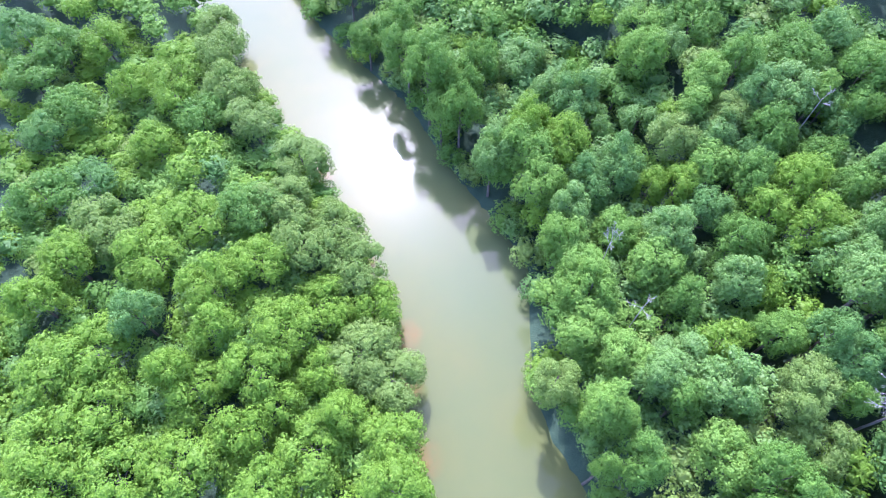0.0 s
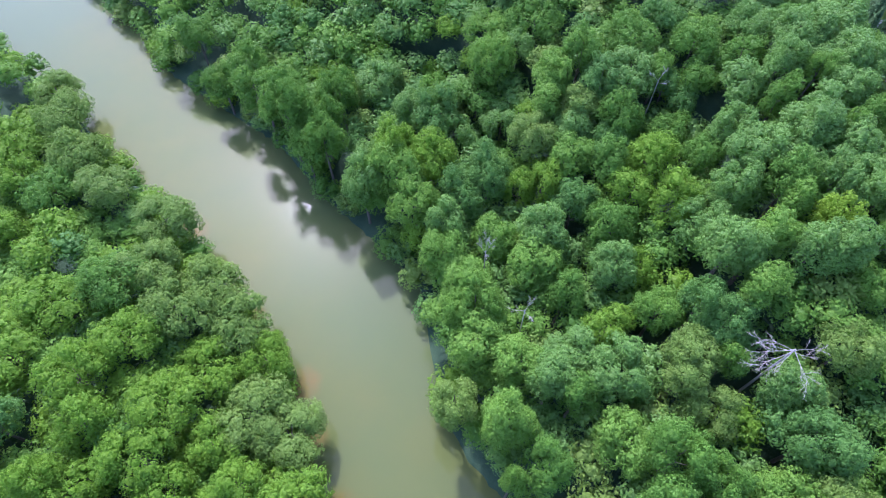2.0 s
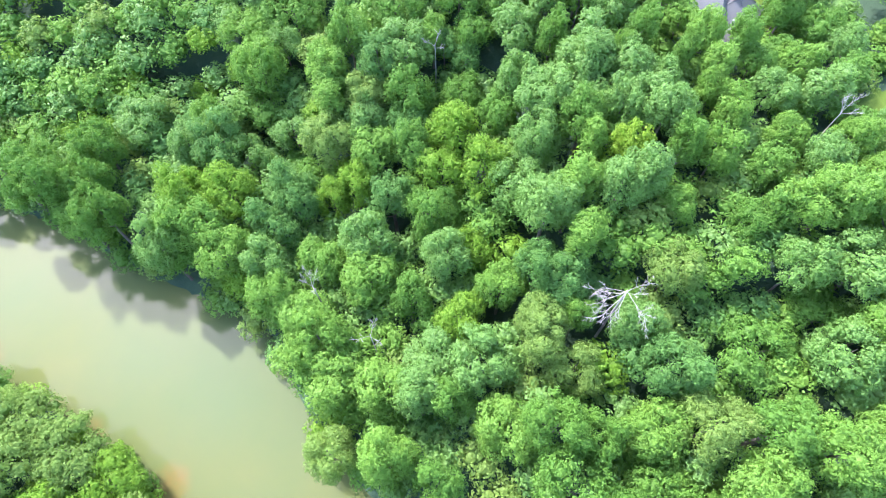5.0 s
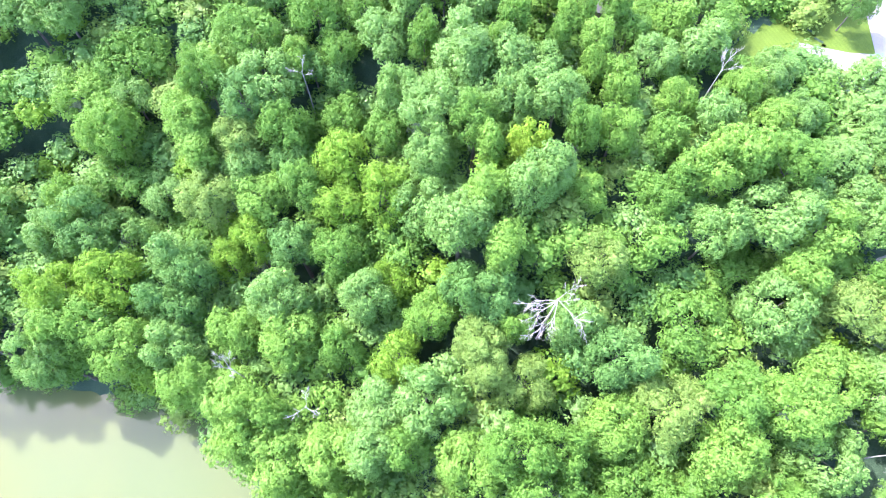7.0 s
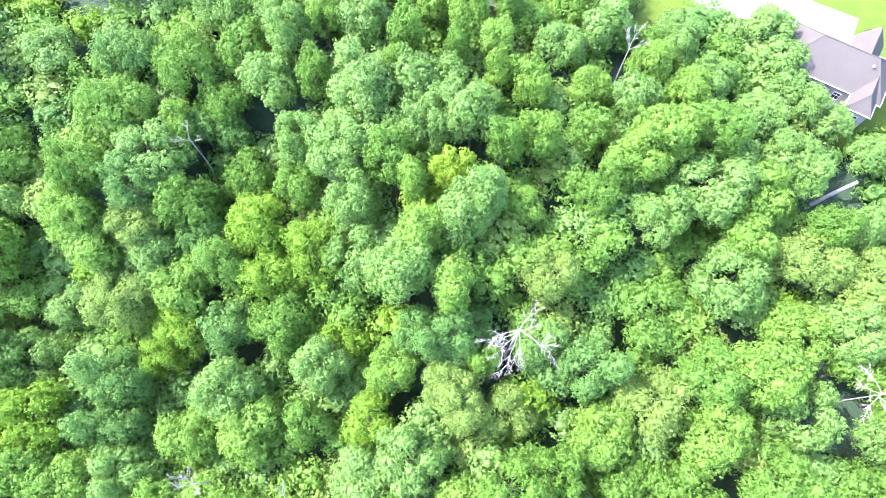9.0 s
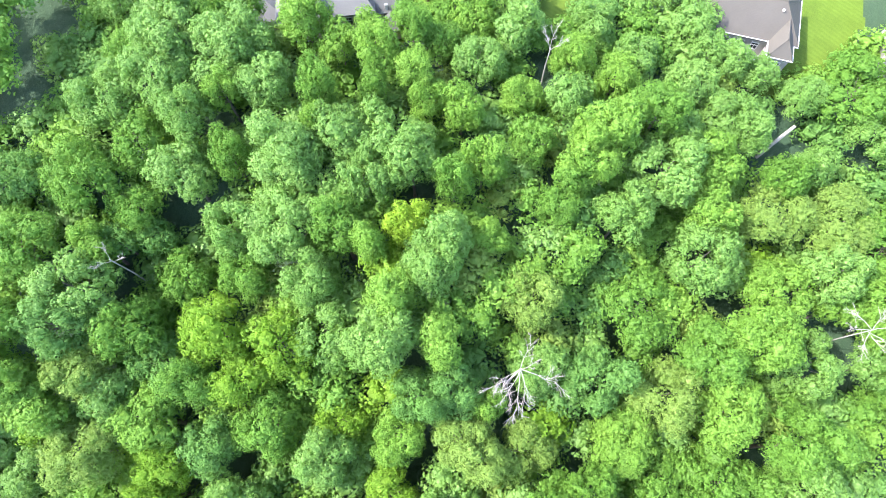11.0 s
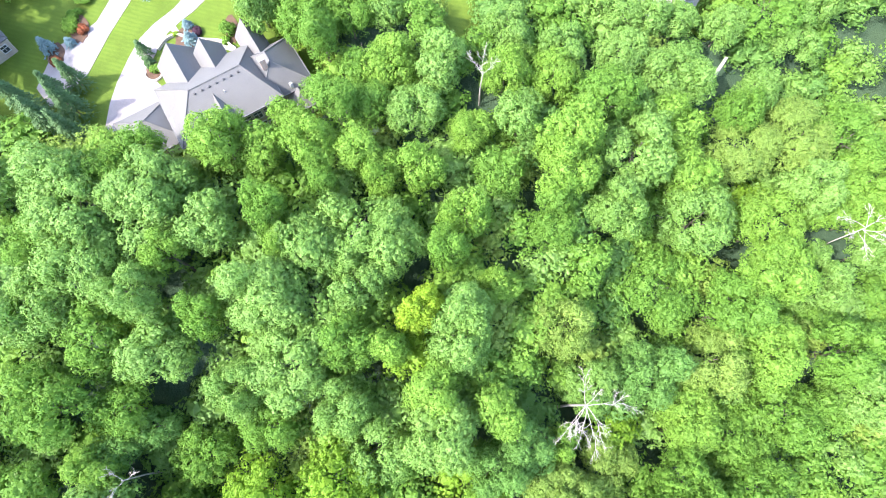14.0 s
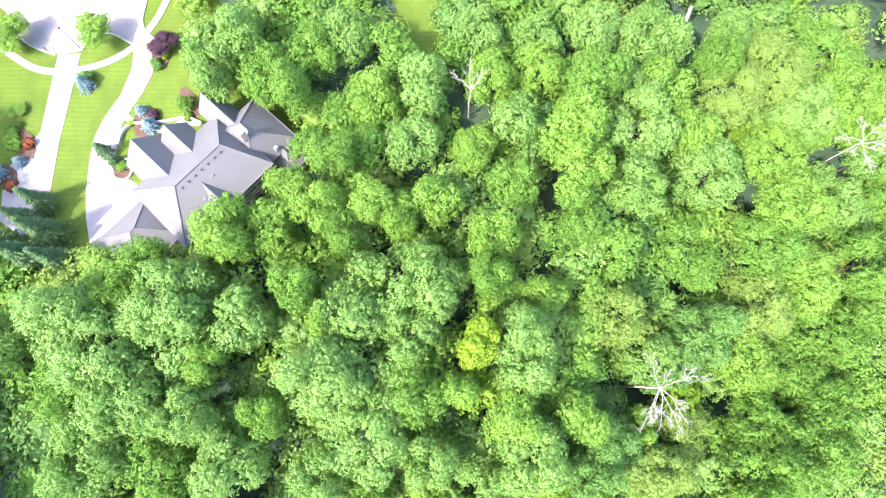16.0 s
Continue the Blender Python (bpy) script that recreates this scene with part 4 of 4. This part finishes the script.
def walls(parent, u0, u1, v0, v1, low, high, material):
    bm = bmesh.new()
    bmesh.ops.create_cube(bm, size=1, matrix=pose((u0 + u1) / 2, (v0 + v1) / 2, (low + high) / 2) @ Matrix.Diagonal((u1 - u0, v1 - v0, high - low, 1)))
    part("wall", bm, material, parent)


def window(parent, u, v, z, wide, high, side):
    """A framed window on a wall; side is the way it faces, 'u' or 'v' with a sign."""
    turn = {"-v": 0, "+u": 90, "+v": 180, "-u": 270}[side]
    m = pose(u, v, z, 0, 0, turn)
    bm = bmesh.new()
    a, b = wide / 2, high / 2
    xs, zs = (-a - 0.06, -a + 0.05, -0.03, 0.03, a - 0.05, a + 0.06), (-b - 0.07, -b + 0.06, b * 0.2, b * 0.2 + 0.06, b - 0.05, b + 0.06)
    grid = [[bm.verts.new(m @ Vector((x, -0.13, z))) for x in xs] for z in zs]
    bars = [bm.faces.new((grid[j][i], grid[j][i + 1], grid[j + 1][i + 1], grid[j + 1][i])) for j in range(5) for i in range(5) if i % 2 == 0 or j % 2 == 0]
    deep = bmesh.ops.extrude_face_region(bm, geom=bars)["geom"]
    inward = (m.to_3x3() @ Vector((0, 0.16, 0)))
    bmesh.ops.translate(bm, verts=[g for g in deep if isinstance(g, bmesh.types.BMVert)], vec=inward)
    bmesh.ops.recalc_face_normals(bm, faces=bm.faces[:])
    frame_ob = part("window", bm, TRIM, parent, "white window frame with dark panes")
    bm = bmesh.new()
    bmesh.ops.create_cube(bm, size=1, matrix=m @ pose(0, -0.01, 0) @ Matrix.Diagonal((wide - 0.06, 0.04, high - 0.06, 1)))
    pane = part("pane", bm, GLASS, frame_ob)


def block(parent, name, u, v, z, a, b, c, material, label="", turn=0):
    bm = bmesh.new()
    bmesh.ops.create_cube(bm, size=1, matrix=pose(u, v, z, 0, 0, turn) @ Matrix.Diagonal((a, b, c, 1)))
    bmesh.ops.bevel(bm, geom=bm.edges[:], offset=min(a, b, c) * 0.08, segments=1, affect="EDGES")
    return part(name, bm, material, parent, label)


# the large grey-roofed house: u along its ridge, v towards the street, heights over the drive
house = tagged(new("house"), "large house with many-gabled grey shingle roofs and tan walls", "house")
house.matrix_basis = pose(145.95, 74.87, TOP, 0, 0, -70.6)
E0, E1, R = 3.9, 6.2, 10.3
A, B, C, D = (-10.3, -6.6, E1), (8.4, -6.6, E1), (8.4, 8.2, E0), (-10.3, 8.2, E0)
P, Q = (-4.5, -0.3, R), (4.6, -0.3, R)
for plane in ([A, B, Q, P], [C, D, P, Q], [B, C, Q], [D, A, P]):
    slope(house, plane, SHINGLE)
for a, b in ((P, Q), (A, P), (D, P), (B, Q), (C, Q)):
    rod(house, "ridge_cap", a, b, 0.13, SHINGLE)
for a, b in ((A, B), (B, C), (D, A)):
    rod(house, "gutter", a, b, 0.08, GUTTER)
walls(house, -9.8, 7.9, -6.1, 0, -4.5, 5.95, WALL)
walls(house, -9.8, 7.9, 0, 7.6, -1.0, 3.8, WALL)
gable_wing(house, -7.9, -0.5, 3.0, 12.6, 3.5, 7.5, -0.5, SHINGLE, WALL)
gable_wing(house, -1.9, 3.9, 2.6, 10.9, 3.6, 7.1, -0.5, SHINGLE, WALL)
gable_wing(house, 6.6, 11.2, 2.6, 10.8, 3.6, 7.0, -0.5, SHINGLE, WALL)
hip_roof(house, 4.2, 14.5, -5.2, 5.4, 4.2, 8.6, SHINGLE, "v", 4.3)
walls(house, 4.7, 14.0, -4.8, 5.0, -4.0, 4.1, WALL)
hip_roof(house, 9.0, 13.7, -8.4, -3.0, 2.6, 4.6, SHINGLE, "v", 2.3)
walls(house, 9.3, 13.4, -8.1, -4.8, -4.0, 2.5, WALL)
hip_roof(house, -19.2, -9.0, -3.0, 6.4, 3.0, 6.2, SHINGLE, "u")
walls(house, -18.8, -9.6, -2.6, 6.0, -3.0, 2.9, WALL)
# dormer on the slope towards the wood
slope(house, [(-2.9, -6.0, 6.7), (-1.4, -6.0, 9.0), (-1.4, -2.0, 9.2), (-2.9, -5.0, 7.2)], SHINGLE)
slope(house, [(-1.4, -6.0, 9.0), (0.1, -6.0, 6.7), (0.1, -5.0, 7.2), (-1.4, -2.0, 9.2)], SHINGLE)
bm = bmesh.new()
f1, f2 = [[bm.verts.new((u, v, z)) for u, z in ((-2.7, 6.0), (-0.1, 6.0), (-0.1, 6.7), (-1.4, 8.7), (-2.7, 6.7))] for v in (-5.8, -4.6)]
bm.faces.new(f1), bm.faces.new(f2[::-1])
for i in range(5):
    bm.faces.new((f1[i], f2[i], f2[(i + 1) % 5], f1[(i + 1) % 5]))
part("dormer", bm, WALL, house)
for k in range(4):
    window(house, 1.2 + 1.9 * k, -6.12, 4.2, 1.5, 2.0, "-v")
    window(house, 1.2 + 1.9 * k, -6.12, 0.8, 1.5, 2.2, "-v")
for k in range(4):
    window(house, -8.4 + 2.1 * k, -6.12, 0.8, 1.4, 2.0, "-v")
for k in range(3):
    window(house, 14.02, -3.4 + 2.8 * k, 1.8, 1.4, 1.8, "+u")
for u, v in ((-4.2, 12.25), (1.0, 10.55), (8.9, 10.45)):
    window(house, u, v + 0.02, 1.9, 1.9, 1.9, "+v")
chimney = block(house, "chimney", 8.2, -1.2, 9.0, 1.0, 0.65, 2.6, BRICK, "pale brick chimney with a stone cap")
block(chimney, "cap", 8.2, -1.2, 10.35, 1.2, 0.85, 0.18, STONE)
block(house, "chimney", 10.6, -4.6, 5.0, 0.55, 0.45, 1.5, TRIM, "white vent stack")
for k in range(7):
    block(house, "roof_vent", -3.9 + 1.3 * k, -1.1, 9.86, 0.34, 0.3, 0.22, METAL, "small dark roof vent")
for u, v in ((-2.9, -4.0), (-2.5, -4.6), (0.4, -2.6)):
    rod(house, "vent_pipe", (u, v, 7.4), (u, v, 8.5 if v < -3 else 9.3), 0.09, TRIM)
block(house, "terrace", 3.2, -8.4, -3.2, 12.0, 4.4, 0.3, DECK, "weathered grey terrace deck")
for k in range(13):
    rod(house, "baluster", (-2.6 + k, -10.5, -3.1), (-2.6 + k, -10.5, -2.0), 0.05, TRIM)
rod(house, "handrail", (-2.7, -10.5, -2.0), (9.2, -10.5, -2.0), 0.07, TRIM)


def plain_house(x, y, base, turn, long, deep, eave, ridge, roof_material, wall_material, words, edge=None):
    """A hipped house with a cross gable and rows of windows."""
    h = tagged(new("house"), words, "house")
    h.matrix_basis = pose(x, y, base, 0, 0, turn)
    a, b = long / 2, deep / 2
    hip_roof(h, -a, a, -b, b, eave, ridge, roof_material, "u", b * 0.8, edge=edge)
    walls(h, -a + 0.5, a - 0.5, -b + 0.5, b - 0.5, -4.0, eave - 0.1, wall_material)
    gable_wing(h, a * 0.1, a * 0.65, 0.5, b + 3.0, eave, ridge - 0.8, -1.0, roof_material, wall_material)
    n = int(long // 2.6)
    for k in range(n):
        u = -a + 1.8 + k * (long - 3.6) / (n - 1)
        window(h, u, -b + 0.48, eave * 0.5, 1.3, 1.6, "-v")
        window(h, u, -b + 0.48, eave * 0.5 - 3.0, 1.3, 1.6, "-v")
    for v in (-b * 0.4, b * 0.4):
        window(h, a - 0.48, v, eave * 0.5, 1.3, 1.6, "+u")
    return h


tan_house = plain_house(158.4, -5.6, TOP - 0.5, -95, 20.0, 12.0, 4.2, 8.6, TAN_SHINGLE, CREAM, "house with a tan shingle hip roof and cream walls", TRIM)
hip_roof(tan_house, 4.4, 9.2, -9.6, 1.0, 4.2, 6.9, TAN_SHINGLE, "v", 2.4, edge=TRIM)
walls(tan_house, 4.8, 8.8, -9.2, -5.5, -4.0, 4.1, CREAM)
window(tan_house, 6.8, -9.22, 2.2, 1.6, 1.6, "-v")
block(tan_house, "roof_vent", 5.0, -1.6, 7.9, 0.4, 0.4, 0.35, TRIM, "small white roof vent")
block(tan_house, "deck", -0.6, -7.6, 0.2, 9.6, 3.8, 0.25, DECK, "pale grey wooden deck")
for k in range(10):
    rod(tan_house, "baluster", (-5.2 + 1.03 * k, -9.4, 0.2), (-5.2 + 1.03 * k, -9.4, 1.25), 0.05, TRIM)
rod(tan_house, "handrail", (-5.3, -9.4, 1.25), (4.2, -9.4, 1.25), 0.06, TRIM)


def deck_spot(u, v):
    return tan_house.matrix_basis @ pose(u, v, 0.33)


table = tagged(new("patio_table"), "round dark metal patio table on the grey deck", "table")
table.matrix_basis = deck_spot(2.4, -7.8)
bm = bmesh.new()
limb(bm, (0, 0, 0.70), (0, 0, 0.74), 0.68, 0.70, 20)
part("tabletop", bm, METAL, table)
bm = bmesh.new()
limb(bm, (0, 0, 0), (0, 0, 0.06), 0.3, 0.26, 12)
limb(bm, (0, 0, 0.05), (0, 0, 0.7), 0.06, 0.05, 8)
part("pedestal", bm, METAL, table)
patio_chair = None
for k in range(4):
    m = deck_spot(2.4, -7.8) @ pose(0, 0, 0, 0, 0, 40 + 90 * k) @ pose(0, -1.05, 0)
    if patio_chair is not None:
        copy_thing(patio_chair, m)
        continue
    patio_chair = tagged(new("patio_chair"), "dark metal patio chair drawn up to a round table", "chair", group="chairs round the patio table")
    block(patio_chair, "seat", 0, 0, 0.44, 0.48, 0.46, 0.06, METAL)
    block(patio_chair, "backrest", 0, -0.22, 0.74, 0.46, 0.05, 0.52, METAL)
    for u in (-0.2, 0.2):
        for w in (-0.19, 0.19):
            rod(patio_chair, "leg", (u, w, 0), (u, w, 0.42), 0.025, METAL)
    patio_chair.matrix_basis = m
plain_house(156.5, -41.0, TOP - 1.0, -100, 17.0, 11.0, 4.0, 8.0, TAN_SHINGLE, CREAM, "house with a brownish shingle roof half hidden by trees")
plain_house(166.0, 124.0, TOP, -56, 20.0, 11.5, 4.0, 8.0, SHINGLE, WALL, "neighbouring house with a slate-grey hip roof and tan walls")
tagged(flat_piece("driveway", [(163.0, 22.5), (166.5, 24.0), (171.0, 14.5), (174.5, 10.0), (198.0, 25.0), (200.0, 20.0), (177.0, 3.0), (176.5, -8.5), (165.6, -8.5), (165.6, 0.5), (165.4, 6.0), (166.0, 10.5)], TOP + 0.12, 0.2, CONCRETE), "pale concrete driveway of the tan-roofed house", "driveway", kind="structure")
tagged(draped("lawn", [(163, -30), (164, 12), (176, 30), (225, 40), (225, -40)], 0.05, GRASS), "sunny mown front lawn", "lawn", kind="structure")

# ---- dead trees ----
def bare_tree(x, y, hub, arms, reach, seed, words):
    """A bleached bare tree: trunk to the hub, arms that fork twice."""
    rng = random.Random(seed)
    base = float(ground_z(x, y))
    tree = tagged(new("dead_tree"), words, "dead tree", group="dead trees of the wood")
    tree.matrix_basis = pose(x, y, base)
    top = hub - base
    bm = bmesh.new()
    limb(bm, (0, 0, -0.5), (0.2, 0.1, top * 0.5), 0.08 + 0.03 * reach, 0.06 + 0.022 * reach, 8)
    limb(bm, (0.2, 0.1, top * 0.5), (0, 0, top), 0.06 + 0.022 * reach, 0.04 + 0.013 * reach, 8)
    part("trunk", bm, DEADWOOD, tree)
    for dx, dy, dz in arms:
        bm = bmesh.new()
        tip = Vector((dx, dy, dz))
        grow(bm, Vector((0, 0, top - rng.uniform(0, 1.2))), tip, tip.length, 0.02 + 0.009 * tip.length, 3, rng)
        part("branch", bm, DEADWOOD, tree)


def grow(bm, a, way, length, r, level, rng):
    steps = 4
    p = a.copy()
    d = way.normalized()
    for k in range(steps):
        q = p + d * length / steps
        limb(bm, p, q, r * (1 - 0.2 * k), r * (1 - 0.2 * (k + 1)) + 0.008, 5)
        if level and k:
            for s in range(2 if level > 1 else 1):
                side = (d + Vector((rng.uniform(-1, 1), rng.uniform(-1, 1), rng.uniform(-0.35, 0.6))) * 0.85).normalized()
                grow(bm, q, side, length * rng.uniform(0.28, 0.48), r * 0.5, level - 1, rng)
        p = q
        d = (d + Vector((rng.uniform(-1, 1), rng.uniform(-1, 1), rng.uniform(-0.6, 0.6))) * 0.2).normalized()


BARE = "bleached white dead tree with bare forked branches above the canopy"
bare_tree(82.6, 27.6, 40.0, [(-0.8, -5.6, -0.6), (-5.6, -0.8, -2.2), (-4.0, 2.8, -1.8), (3.8, -0.4, 1.4), (-4.8, 1.0, -2.6), (-4.2, -2.4, -2.0), (1.0, -2.4, 1.2), (-2.6, 3.4, -0.6)], 7, 3, BARE)
bare_tree(36.9, 65.2, 29.0, [(-1.5, 1.0, 2.2), (1.6, 0.6, 2.4), (-0.4, -1.8, 1.2), (0.6, 1.8, 3.0)], 3, 5, "thin grey dead tree with bare upright branches")
bare_tree(100.7, -29.4, 36.6, [(-3.5, 2.0, 0.5), (2.6, 3.0, 1.0), (-2.0, -3.5, 0.6), (3.0, -1.5, 0.4), (-0.5, 4.2, 1.2), (-2.6, -0.8, 1.0), (1.4, -3.2, 1.4)], 2, 7, BARE)
bare_tree(41.4, 49.8, 28.6, [(-2.4, 0.6, 0.8), (1.8, 1.6, 1.0), (0.4, -2.4, 0.8)], 3, 9, "small grey dead tree with bare tangled branches")
bare_tree(137.4, 31.4, 48.6, [(-0.8, 0.8, 3.0), (1.2, 0.3, 3.2), (0.3, -1.4, 2.4), (2.4, 0.9, 1.6)], 3, 13, "thin grey dead tree with bare upright branches")
bare_tree(87.0, 97.0, 41.6, [(-1.7, 1.2, 1.4), (1.5, 0.9, 1.7), (0.4, -1.9, 1.2)], 3, 17, "thin grey dead tree with bare upright branches")
log = tagged(new("fallen_trunk"), "pale grey bare trunk leaning in a gap of the wood", "trunk")
bm = bmesh.new()
limb(bm, (133.8, -13.0, float(ground_z(133.8, -13.0)) - 0.3), (135.2, -14.4, 34.2), 0.42, 0.38, 9)
limb(bm, (135.2, -14.4, 34.2), (138.0, -17.2, 37.5), 0.38, 0.3, 9)
part("trunk", bm, DEADWOOD, log)
